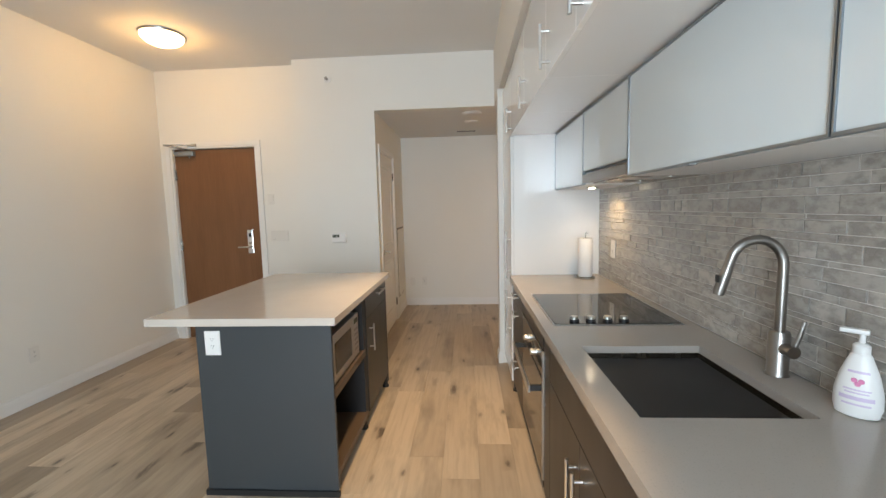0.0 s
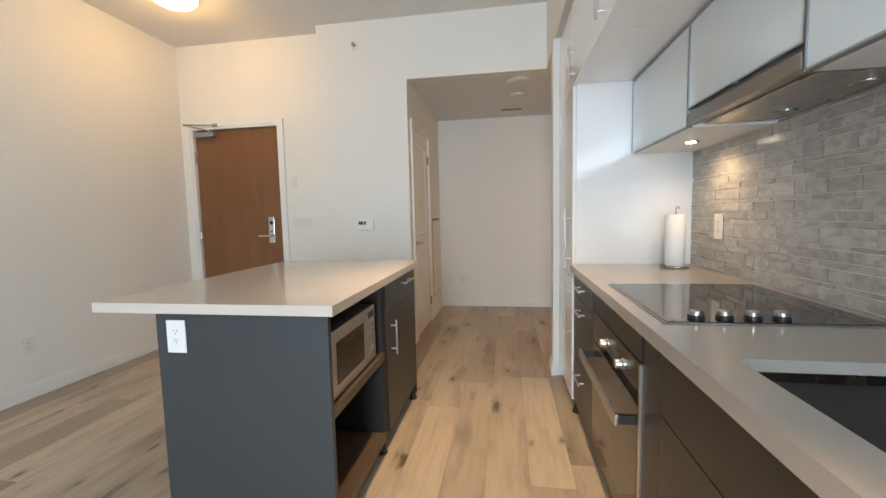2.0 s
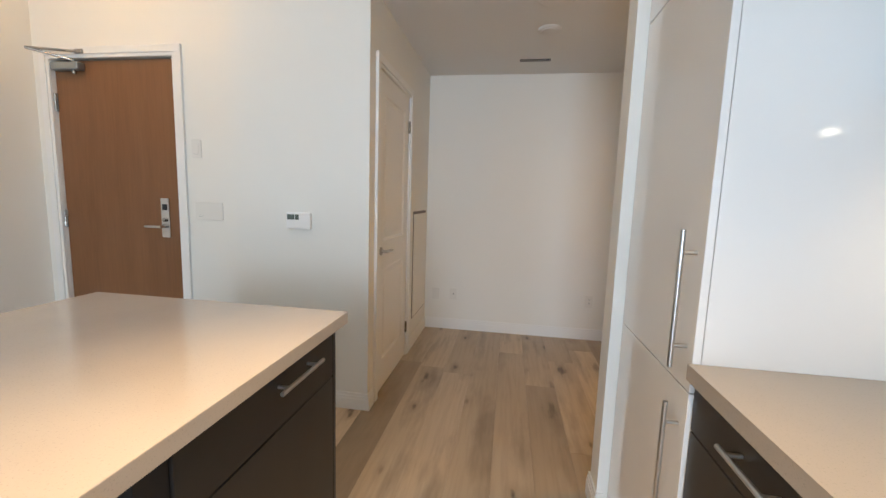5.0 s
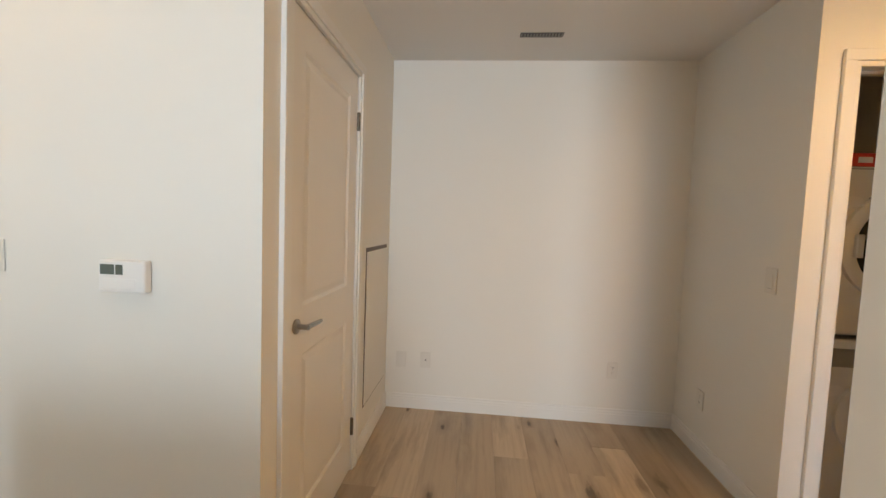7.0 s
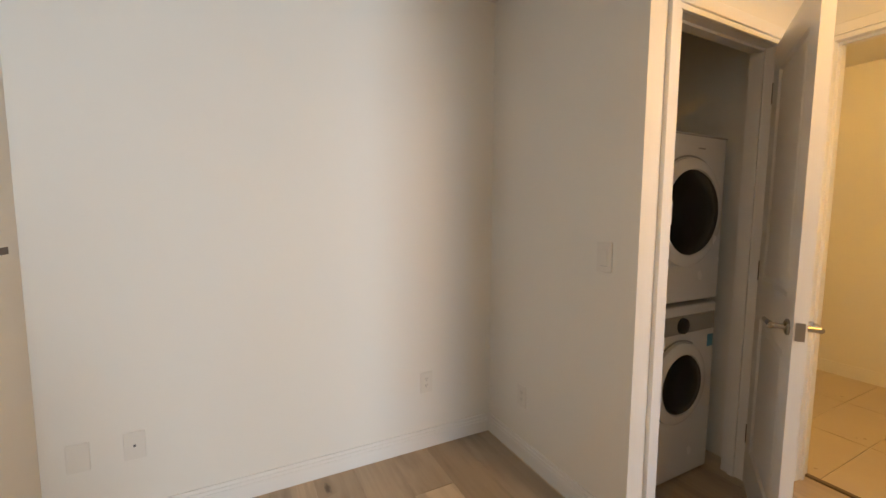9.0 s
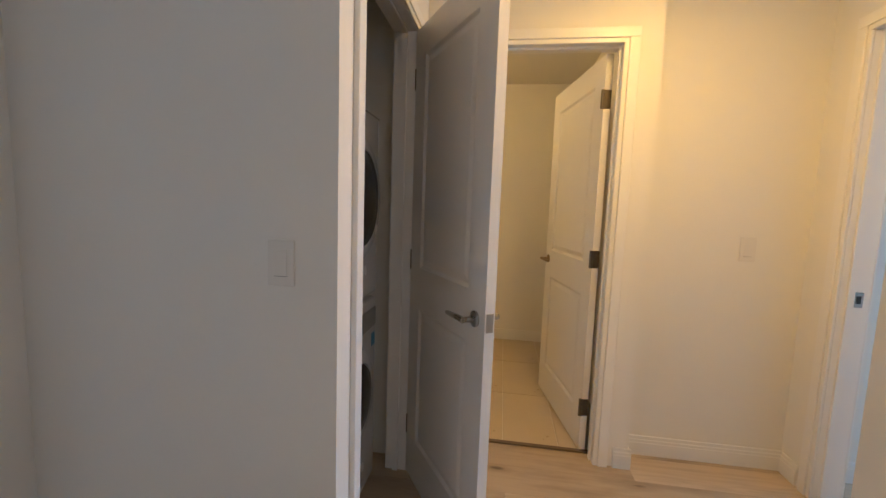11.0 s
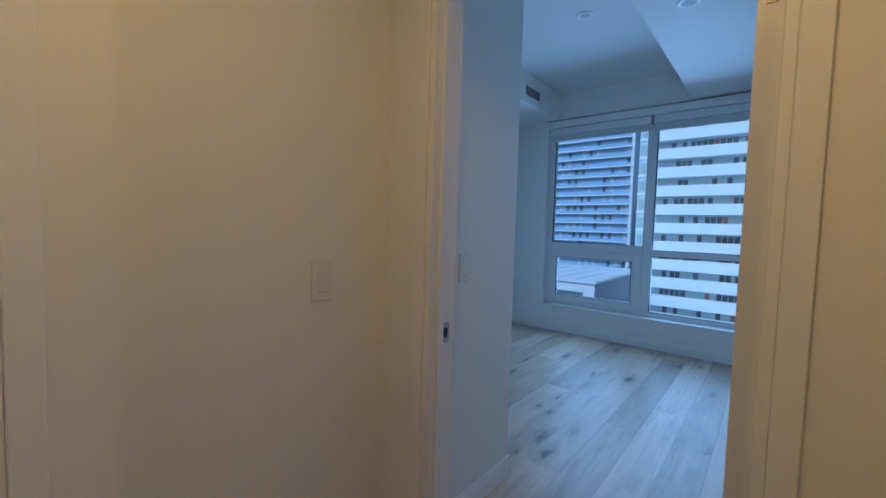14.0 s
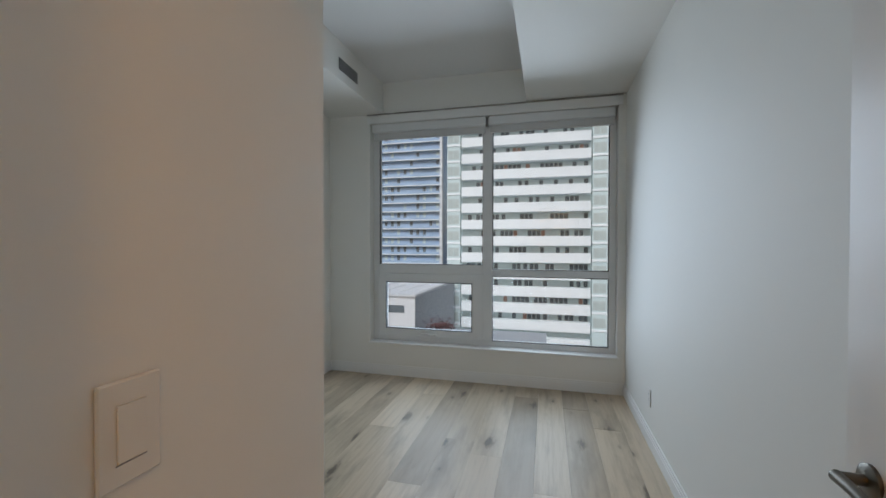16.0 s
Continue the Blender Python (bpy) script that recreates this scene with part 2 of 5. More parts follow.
def quartz(name, color, rough):
    m, t, b = nodes_of(name)
    speck = noise_of(t, 260, 2)
    cloud = noise_of(t, 5, 4)
    c = mixed(t, mapped(t, cloud, 0.0, 1.0), tuple(k * 0.93 for k in color), tuple(k * 1.05 for k in color))
    c = mixed(t, ramp(t, speck, [(0.60, 0.0), (0.70, 0.35)]), c, tuple(k * 0.62 for k in color))
    t.links.new(c, b.inputs["Base Color"])
    t.links.new(mapped(t, cloud, rough * 0.8, rough * 1.3), b.inputs["Roughness"])
    return m


def pane_glass(name, tint=(1, 1, 1), gloss=0.06):
    m, t, b = nodes_of(name)
    out = t.nodes["Material Output"]
    t.nodes.remove(b)
    clear, shine, mix = t.nodes.new("ShaderNodeBsdfTransparent"), t.nodes.new("ShaderNodeBsdfGlossy"), t.nodes.new("ShaderNodeMixShader")
    clear.inputs[0].default_value = (*tint, 1)
    shine.inputs["Roughness"].default_value = 0.0
    mix.inputs[0].default_value = gloss
    t.links.new(clear.outputs[0], mix.inputs[1])
    t.links.new(shine.outputs[0], mix.inputs[2])
    t.links.new(mix.outputs[0], out.inputs[0])
    return m


def glow(name, color, strength):
    m, t, b = nodes_of(name)
    b.inputs["Base Color"].default_value = (0.8, 0.8, 0.78, 1)
    b.inputs["Emission Color"].default_value = (*color, 1)
    b.inputs["Emission Strength"].default_value = strength
    b.inputs["Roughness"].default_value = 0.3
    return m


PAINT = surface("wall_paint", (0.79, 0.772, 0.722), 0.62, vary=0.025, scale=0.9, fine=180, bump=0.05)
CEIL = surface("ceiling_paint", (0.76, 0.75, 0.73), 0.8, vary=0.02, scale=0.8, fine=140, bump=0.08)
TRIM = surface("trim_paint", (0.80, 0.79, 0.765), 0.36, vary=0.02, scale=2.0, fine=50, bump=0.02)
DOORPAINT = surface("door_paint", (0.79, 0.775, 0.745), 0.33, vary=0.025, scale=1.5, fine=70, bump=0.05)
PLANK = plank_wood("oak_plank")
VENEER = door_wood("door_veneer")
TILE = stone_tile("stone_tile")
GROUT = surface("grout", (0.74, 0.71, 0.67), 0.85, vary=0.08, fine=150, bump=0.2)
BATHTILE = surface("bath_tile", (0.52, 0.44, 0.33), 0.3, vary=0.05, scale=6, fine=40)
QUARTZ = quartz("counter_quartz", (0.385, 0.345, 0.31), 0.13)
ISLEQ = quartz("island_quartz", (0.60, 0.535, 0.47), 0.12)
DARK = surface("dark_laminate", (0.030, 0.026, 0.023), 0.38, vary=0.10, scale=4, fine=90, bump=0.03, stretch=(1, 1, 0.2))
SLATE = surface("slate_panel", (0.046, 0.052, 0.057), 0.45, vary=0.06, scale=3, fine=80, bump=0.02)
INSIDE = surface("dark_inside", (0.022, 0.021, 0.022), 0.6, vary=0.1)
EDGEWOOD = surface("shelf_edge", (0.115, 0.078, 0.05), 0.45, vary=0.15, scale=6, fine=40, stretch=(1, 0.15, 1))
GLOSSWHITE = surface("gloss_white", (0.80, 0.79, 0.775), 0.14, vary=0.012, scale=1.0, fine=30, rvary=0.03, coat=0.3)
FROST = surface("white_glass", (0.64, 0.72, 0.76), 0.06, vary=0.01, scale=0.8, rvary=0.02, coat=0.6)
ALU = surface("aluminium", (0.36, 0.40, 0.43), 0.50, 1.0, vary=0.04, fine=120, stretch=(1, 1, 8))
STEEL = surface("brushed_steel", (0.56, 0.555, 0.545), 0.30, 1.0, vary=0.015, rvary=0.03, fine=160, bump=0.02, stretch=(1, 8, 1))
CHROME = surface("chrome", (0.70, 0.69, 0.68), 0.10, 1.0, vary=0.02)
HINGE = surface("worn_dark_steel", (0.17, 0.15, 0.125), 0.34, 1.0, vary=0.1)
NICKEL = surface("satin_nickel", (0.42, 0.40, 0.37), 0.27, 1.0, vary=0.05)
BRONZE = surface("aged_brass", (0.33, 0.24, 0.13), 0.30, 1.0, vary=0.08)
BLACKGLASS = surface("black_glass", (0.012, 0.012, 0.013), 0.05, vary=0.05, rvary=0.02, spec=0.7)
BLACK = surface("black_plastic", (0.018, 0.018, 0.019), 0.45, vary=0.1)
PLASTIC = surface("white_plastic", (0.80, 0.79, 0.77), 0.35, vary=0.015)
PLATE = surface("ivory_plastic", (0.74, 0.718, 0.668), 0.38, vary=0.02)
GREYPLASTIC = surface("grey_plastic", (0.30, 0.29, 0.28), 0.4, vary=0.04)
APPLIANCE = surface("white_enamel", (0.72, 0.71, 0.69), 0.25, vary=0.02)
PAPER = surface("paper_towel", (0.86, 0.85, 0.84), 0.9, vary=0.02, fine=220, bump=0.35)
PINK = surface("pink_print", (0.70, 0.24, 0.42), 0.4, vary=0.05)
LILAC = surface("lilac_print", (0.62, 0.52, 0.68), 0.4, vary=0.04)
RED = surface("red_carton", (0.60, 0.05, 0.04), 0.5, vary=0.08)
BLUE = surface("blue_sticker", (0.06, 0.25, 0.42), 0.4, vary=0.08)
VINYL = surface("window_vinyl", (0.72, 0.72, 0.71), 0.35, vary=0.015)
BLIND = surface("blind_fabric", (0.60, 0.60, 0.59), 0.85, vary=0.03, fine=260, bump=0.2)
GLASS = pane_glass("window_glass", (0.97, 0.985, 0.98), 0.05)
OVENGLASS = surface("oven_glass", (0.055, 0.045, 0.036), 0.08, vary=0.05, rvary=0.03)
LAMPGLASS = glow("lamp_glass", (1.0, 0.70, 0.34), 9.0)
PUCKGLOW = glow("puck_glow", (1.0, 0.86, 0.62), 30.0)
LCD = surface("lcd_screen", (0.10, 0.12, 0.10), 0.2, vary=0.03)
GLYPH = surface("dark_print", (0.08, 0.08, 0.08), 0.6, vary=0.02)
FAUCETSTEEL = surface("faucet_steel", (0.30, 0.28, 0.26), 0.32, 1.0, vary=0.03, rvary=0.03)
DRUMGLASS = surface("drum_glass", (0.006, 0.006, 0.007), 0.22, vary=0.05, spec=0.25)
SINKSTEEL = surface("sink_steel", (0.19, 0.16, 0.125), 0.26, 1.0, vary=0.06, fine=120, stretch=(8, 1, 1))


# ---- structure: floor, walls, ceilings ----
H, LOW = 2.967, 2.43


def wall(name, *pairs, material=None, label=""):
    return solid(name, boxes(*pairs), material or PAINT, label or "smooth white painted wall", "wall", "structure")


solid("floor", boxes(((-3.4, -0.25, -0.12), (4.5, 7.0, -0.012)), ((-3.4, -1.25, -0.12), (1.28, -0.25, -0.012))), EDGEWOOD, "sub-floor under pale oak planks", "floor", "structure")
wall("wall_west", ((-3.26, -1.2, 0), (-3.132, 5.35, H)))
wall("wall_entry", ((-3.132, 5.20, 0), (-3.02, 5.35, H)), ((-2.045, 5.20, 0), (-1.537, 5.35, H)), ((-3.02, 5.20, 2.155), (-2.045, 5.35, H)),
     ((-3.1, 5.35, 0), (-1.9, 5.40, 2.3)))
wall("wall_thermostat", ((-1.537, 5.044, 0), (-0.70, 5.16, H)), ((-1.537, 5.16, 0), (-1.42, 5.35, H)), ((-0.70, 5.044, LOW), (0.52, 5.16, H)))
wall("wall_den_west", ((-0.82, 5.16, 0), (-0.70, 5.19, LOW)), ((-0.82, 5.955, 0), (-0.70, 6.71, LOW)), ((-0.82, 5.19, 2.065), (-0.70, 5.955, LOW)),
     ((-0.90, 5.16, 0), (-0.82, 6.0, 2.2)))
wall("wall_den_north", ((-0.82, 6.71, 0), (2.36, 6.83, LOW)))
wall("wall_den_east", ((1.29, 5.755, 0), (1.41, 6.71, LOW)))
wall("wall_closet_front", ((1.41, 5.755, 0), (1.43, 5.86, LOW)), ((2.15, 5.755, 0), (2.365, 5.86, LOW)), ((1.43, 5.755, 2.05), (2.15, 5.86, LOW)))
wall("wall_closet_east", ((2.24, 5.86, 0), (2.36, 6.71, LOW)))
wall("wall_bath_front", ((2.365, 4.673, 0), (2.51, 4.70, LOW)), ((2.365, 4.70, 0), (2.475, 4.818, LOW)), ((2.365, 5.66, 0), (2.475, 5.86, LOW)),
     ((2.365, 4.818, 2.07), (2.475, 5.66, LOW)), ((2.365, 5.86, 0), (2.475, 6.60, LOW)))
wall("wall_hall_end", ((2.51, 3.77, 0), (2.63, 4.70, LOW)))
wall("wall_bath", ((2.63, 4.58, 0), (4.38, 4.70, LOW)), ((4.26, 4.70, 0), (4.38, 6.60, LOW)), ((2.475, 6.50, 0), (4.26, 6.60, LOW)))
wall("wall_hall_south", ((1.28, 3.77, 0), (1.442, 3.889, H)), ((2.314, 3.77, 0), (2.51, 3.889, H)), ((1.442, 3.77, 2.076), (2.314, 3.889, H)))
wall("wall_kitchen", ((1.20, -1.2, 0), (1.27, -0.2, H)), ((1.20, -0.2, 0), (1.33, 3.77, H)), ((1.20, 3.77, 0), (1.28, 4.45, H)))
wall("wall_stub", ((0.507, 4.45, 0), (1.28, 4.57, LOW)))
wall("wall_bedroom_north", ((2.472, 3.05, 0), (2.60, 3.77, H)), ((2.60, 3.05, 0), (4.34, 3.17, H)))
wall("wall_bedroom_east", ((4.22, 0, 0), (4.34, 3.05, H)))
wall("wall_window", ((1.33, -0.2, 0), (4.34, 0, 0.315)), ((1.33, -0.2, 2.56), (4.34, 0, H)), ((1.33, -0.2, 0.315), (1.395, 0, 2.56)), ((3.765, -0.2, 0.315), (4.34, 0, 2.56)))
wall("wall_living_window", ((-3.132, -1.2, 0), (1.20, -1.0, 0.12)), ((-3.132, -1.2, 2.6), (1.20, -1.0, H)), ((-3.132, -1.2, 0.12), (-0.66, -1.0, 2.6)), ((0.45, -1.2, 0.12), (1.20, -1.0, 2.6)))
solid("ceiling", boxes(((-3.26, -1.2, H), (1.27, -0.2, H + 0.1)), ((-3.26, -0.2, H), (1.33, 5.35, H + 0.1)), ((1.33, -0.2, H), (4.34, 3.9, H + 0.1)), ((-0.82, 5.16, LOW), (2.475, 6.83, LOW + 0.1)),
                       ((0.70, 3.889, LOW), (2.51, 5.16, LOW + 0.1)), ((2.475, 4.58, LOW), (4.38, 6.6, LOW + 0.1))), CEIL, "flat off-white painted ceiling", "ceiling", "structure")
solid("bulkhead_kitchen", boxes(((0.52, 0.0, LOW), (1.20, 4.45, H)), ((0.52, 4.45, LOW), (0.70, 5.16, H)), ((0.70, 4.45, LOW), (1.28, 4.57, H))), PAINT, "white boxed bulkhead above the kitchen cabinets", "bulkhead", "structure")
solid("bulkhead_bedroom_east", box((3.62, 0, 2.655), (4.22, 3.05, H)), PAINT, "white boxed duct bulkhead with an air grille", "bulkhead", "structure")
solid("bulkhead_bedroom_west", box((1.33, 0, 2.66), (2.19, 3.77, H)), PAINT, "white dropped ceiling strip beside the wall", "bulkhead", "structure")


def baseboard(name, *runs):
    """Stepped baseboards; each run is (a, b, normal) along a wall face."""
    bm = bmesh.new()
    for (x0, y0), (x1, y1), (nx, ny) in runs:
        for z0, z1, d in ((0.0, 0.068, 0.014), (0.068, 0.084, 0.011), (0.084, 0.102, 0.007)):
            a = (min(x0, x1, x0 + nx * d, x1 + nx * d), min(y0, y1, y0 + ny * d, y1 + ny * d), z0)
            b = (max(x0, x1, x0 + nx * d, x1 + nx * d), max(y0, y1, y0 + ny * d, y1 + ny * d), z1)
            bx(bm, a, b)
    return solid(name, bm, TRIM, "white stepped baseboard with chips at the edges", "baseboard", "structure")


baseboard("baseboard_west", ((-3.132, -1.0), (-3.132, 5.2), (1, 0)))
baseboard("baseboard_entry", ((-1.985, 5.2), (-1.537, 5.2), (0, -1)), ((-1.537, 5.044), (-0.70, 5.044), (0, -1)), ((-1.551, 5.03), (-1.537, 5.186), (0, 0)))
baseboard("baseboard_den", ((-0.70, 6.025), (-0.70, 6.71), (1, 0)), ((-0.686, 6.71), (1.276, 6.71), (0, -1)), ((1.29, 5.755), (1.29, 6.71), (-1, 0)), ((-0.70, 5.03), (-0.70, 5.12), (1, 0)))
baseboard("baseboard_stub", ((0.507, 4.436), (0.507, 4.584), (-1, 0)), ((0.507, 4.57), (1.28, 4.57), (0, 1)), ((0.507, 4.45), (0.535, 4.45), (0, -1)))
baseboard("baseboard_hall", ((2.51, 3.889), (2.51, 4.659), (-1, 0)), ((2.365, 4.659), (2.365, 4.745), (-1, 0)), ((2.365, 4.673), (2.51, 4.673), (0, -1)), ((2.386, 3.889), (2.496, 3.889), (0, 1)),
          ((1.28, 3.903), (1.28, 4.57), (1, 0)), ((1.294, 3.889), (1.392, 3.889), (0, 1)))
baseboard("baseboard_bedroom", ((1.33, 0), (1.33, 3.77), (1, 0)), ((1.344, 0), (4.206, 0), (0, 1)), ((2.472, 3.036), (2.472, 3.77), (-1, 0)), ((2.472, 3.05), (4.206, 3.05), (0, -1)), ((4.22, 0), (4.22, 3.05), (-1, 0)))
baseboard("baseboard_bath", ((4.26, 4.70), (4.26, 6.5), (-1, 0)), ((2.63, 4.70), (4.246, 4.70), (0, 1)))


# ---- doors ----
def casing(parent, w, h, face, out, width=0.068):
    """Trim round an opening that runs from 0 to w along x, on the plane y = face, proud towards out (+1 or -1)."""
    def bar(a, b):
        bm = bmesh.new()
        for (x0, z0, x1, z1, d) in a:
            lo, hi = sorted((face, face + out * d))
            bx(bm, (x0, lo, z0), (x1, hi, z1), 0.002)
        return part(b, bm, TRIM, parent)
    e = width
    bar([(-e, 0, -0.022, h + 0.022, 0.018), (-0.022, 0, 0, h, 0.011)], "casing")
    bar([(w + 0.022, 0, w + e, h + 0.022, 0.018), (w, 0, w + 0.022, h, 0.011)], "casing")
    bar([(-e, h + 0.022, w + e, h + e, 0.018), (-0.022, h, w + 0.022, h + 0.022, 0.011)], "casing")


def door_frame(name, at, rz, w, h, depth, sides, label, stop=None):
    """Jambs lining an opening: x along the wall from 0 to w, y from 0 to depth through it; casings on the faces named."""
    f = thing(name, label, "door frame", at, rz, kind="structure")
    j = 0.02
    part("jamb", boxes(((-j, 0.001, 0), (0, depth - 0.001, h + j))), TRIM, f)
    part("jamb", boxes(((w, 0.001, 0), (w + j, depth - 0.001, h + j))), TRIM, f)
    part("head_jamb", boxes(((0, 0.001, h), (w, depth - 0.001, h + j))), TRIM, f)
    if stop is not None:
        part("door_stop", boxes(((0, stop, 0), (0.011, stop + 0.025, h - 0.011)), ((w - 0.011, stop, 0), (w, stop + 0.025, h - 0.011)), ((0, stop, h - 0.011), (w, stop + 0.025, h))), TRIM, f)
    if -1 in sides:
        casing(f, w, h, 0, -1)
    if 1 in sides:
        casing(f, w, h, depth, 1)
    return f


def panel_leaf(w, h, th=0.035):
    """A moulded two-panel leaf: x 0..w from the hinge, y 0..th, z 0..h."""
    bm = bmesh.new()
    xs = [0.0, 0.115, w - 0.115, w]
    zs = [0.0, 0.20, 0.82, 1.00, h - 0.125, h]
    sheets = []
    for y in (0.0, th):
        sheets.append([[bm.verts.new((x, y, z)) for z in zs] for x in xs])
    panels = []
    for g in sheets:
        for i in range(3):
            for k in range(5):
                f = bm.faces.new((g[i][k], g[i + 1][k], g[i + 1][k + 1], g[i][k + 1]))
                if i == 1 and k in (1, 3):
                    panels.append(f)
    a, b = sheets
    edge = [(i, 0) for i in range(4)] + [(3, k) for k in range(1, 6)] + [(i, 5) for i in (2, 1, 0)] + [(0, k) for k in (4, 3, 2, 1)]
    for (i, k), (p, q) in zip(edge, edge[1:] + edge[:1]):
        bm.faces.new((a[i][k], a[p][q], b[p][q], b[i][k]))
    bmesh.ops.recalc_face_normals(bm, faces=bm.faces)
    bmesh.ops.inset_individual(bm, faces=panels, thickness=0.016, depth=-0.009)
    bmesh.ops.inset_individual(bm, faces=panels, thickness=0.012, depth=0.0)
    bmesh.ops.inset_individual(bm, faces=panels, thickness=0.030, depth=0.006)
    return bm


def lever(parent, x, y, out, tip, material, z=0.937):
    """A lever handle on a round rose; out: side of the leaf, tip: way in x that the lever points."""
    h = part("door_handle", lathe(bmesh.new(), [(0.027, 0), (0.027, 0.006), (0.021, 0.010)], seg=24, m=pose(x, y, z, -90 * out)), material, parent, "dark satin metal lever handle", 40)
    bm = bmesh.new()
    y1 = y + out * 0.046
    rod(bm, (x, y + out * 0.008, z), (x, y1, z), 0.0095)
    tube(bm, [(x - tip * 0.004, y1, z), (x + tip * 0.03, y1, z), (x + tip * 0.075, y1 + out * 0.003, z - 0.001), (x + tip * 0.115, y1 + out * 0.001, z - 0.003)], [0.0105, 0.010, 0.0088, 0.007])
    part("lever", bm, material, h, smooth=40)
    return h


def hinge(parent, x, y, z, material):
    bm = rod(bmesh.new(), (x, y, z - 0.045), (x, y, z + 0.045), 0.009, seg=12)
    bx(bm, (x - 0.003, min(y, 0.0), z - 0.045), (x + 0.001, max(y, 0.020), z + 0.045))
    part("hinge", bm, material, parent, smooth=40)


def panel_door(name, at, rz, w, h, label, knuckle, metal, tips=(-1, -1), pins=(0.235, 1.025, 1.815), hz=0.937):
    """A two-panel leaf hung at its origin. knuckle: side (y) of the hinge pins."""
    d = thing(name, label, "door", at, rz)
    part("leaf", panel_leaf(w, h), DOORPAINT, d)
    lever(d, w - 0.062, 0.0, -1, tips[0], metal, hz)
    lever(d, w - 0.062, 0.035, 1, tips[1], metal, hz)
    part("latch_plate", box((w - 0.0005, 0.005, hz - 0.03), (w + 0.0015, 0.030, hz + 0.03)), NICKEL, d, "square steel latch plate")
    for z in pins:
        hinge(d, 0.0, knuckle, z, HINGE)
    return d


# entry door: jambs, leaf, closer and lock
fr = door_frame("door_frame_1", (-3.0, 5.20, 0), 0, 0.935, 2.135, 0.15, (-1,), "white painted frame round the entry door")
part("door_stop", boxes(((0, 0.068, 0), (0.02, 0.1, 2.12)), ((0.915, 0.068, 0), (0.935, 0.1, 2.12)), ((0, 0.068, 2.12), (0.935, 0.1, 2.135))), TRIM, fr)
ed = thing("entry_door", "reddish-brown wood veneer entry door, closed", "door", (-2.995, 5.222, 0), 0)
part("leaf", box((0.002, 0, 0.006), (0.923, 0.044, 2.128), 0.002), VENEER, ed)
part("lock_plate", box((0.772, -0.012, 0.97), (0.835, 0.0, 1.235), 0.004, 2), CHROME, ed, "tall bright steel lock plate")
bm = box((0.790, -0.020, 1.155), (0.818, -0.012, 1.195), 0.004, 2)
bm2 = lathe(bmesh.new(), [(0.013, 0), (0.013, 0.012), (0.010, 0.015)], seg=20, m=pose(0.803, -0.012, 1.09, 90))
part("thumb_turn", bm, BLACK, ed)
part("key_cylinder", bm2, NICKEL, ed, smooth=40)
bm = rod(bmesh.new(), (0.803, -0.012, 1.045), (0.803, -0.052, 1.045), 0.011)
tube(bm, [(0.812, -0.054, 1.045), (0.75, -0.056, 1.045), (0.685, -0.052, 1.043)], [0.011, 0.010, 0.009])
part("lever", bm, CHROME, ed, "straight chrome lever", 40)
for z in (0.25, 1.07, 1.86):
    bm = rod(bmesh.new(), (-0.004, -0.008, z - 0.06), (-0.004, -0.008, z + 0.06), 0.009, seg=12)
    bx(bm, (-0.004, -0.004, z - 0.06), (0.012, 0.0, z + 0.06))
    part("hinge", bm, NICKEL, ed, smooth=40)
dc = thing("door_closer", "silver overhead door closer with a folded arm", "door closer", (-2.9, 5.20, 2.0))
part("body", box((-2.965, 5.165, 2.058), (-2.745, 5.219, 2.108), 0.008, 2), ALU, dc)
bm = rod(bmesh.new(), (-2.80, 5.19, 2.035), (-2.80, 5.19, 2.125), 0.012, seg=14)
part("spindle", bm, NICKEL, dc, smooth=40)
part("arm", tube(bmesh.new(), [(-2.80, 5.19, 2.122), (-2.89, 5.12, 2.14), (-2.985, 5.05, 2.158)], 0.008), NICKEL, dc, smooth=40)
part("arm", tube(bmesh.new(), [(-2.985, 5.05, 2.160), (-2.86, 5.115, 2.165), (-2.735, 5.178, 2.170)], 0.008), NICKEL, dc, smooth=40)
part("bracket", box((-2.765, 5.168, 2.155), (-2.705, 5.182, 2.185), 0.003), NICKEL, dc)

# den door, closed, in the west wall of the den
door_frame("door_frame_2", (-0.70, 5.21, 0), 90, 0.725, 2.045, 0.12, (-1,), "white painted frame of the den's door", 0.052)
panel_door("panel_door", (-0.738, 5.933, 0.008), -90, 0.72, 2.034, "white two-panel interior door, closed, with lever handle", 0.041, NICKEL, (-1, -1), (0.235, 1.815))

# laundry closet door, a third open
door_frame("door_frame_3", (1.45, 5.755, 0), 0, 0.68, 2.03, 0.105, (-1,), "white painted frame of the laundry closet", 0.042)
panel_door("panel_door", (2.128, 5.757, 0.01), 180 + 33, 0.675, 2.015, "white two-panel closet door standing ajar", 0.006, NICKEL, (-1, -1), hz=0.910)

# bathroom door, swung wide into the room
door_frame("door_frame_4", (2.365, 5.64, 0), -90, 0.80, 2.05, 0.11, (-1,), "white painted frame of the bathroom", 0.030)
panel_door("panel_door", (2.470, 4.856, 0.012), 10.5, 0.79, 2.03, "white two-panel bathroom door swung open", 0.041, BRONZE, (-1, -1))

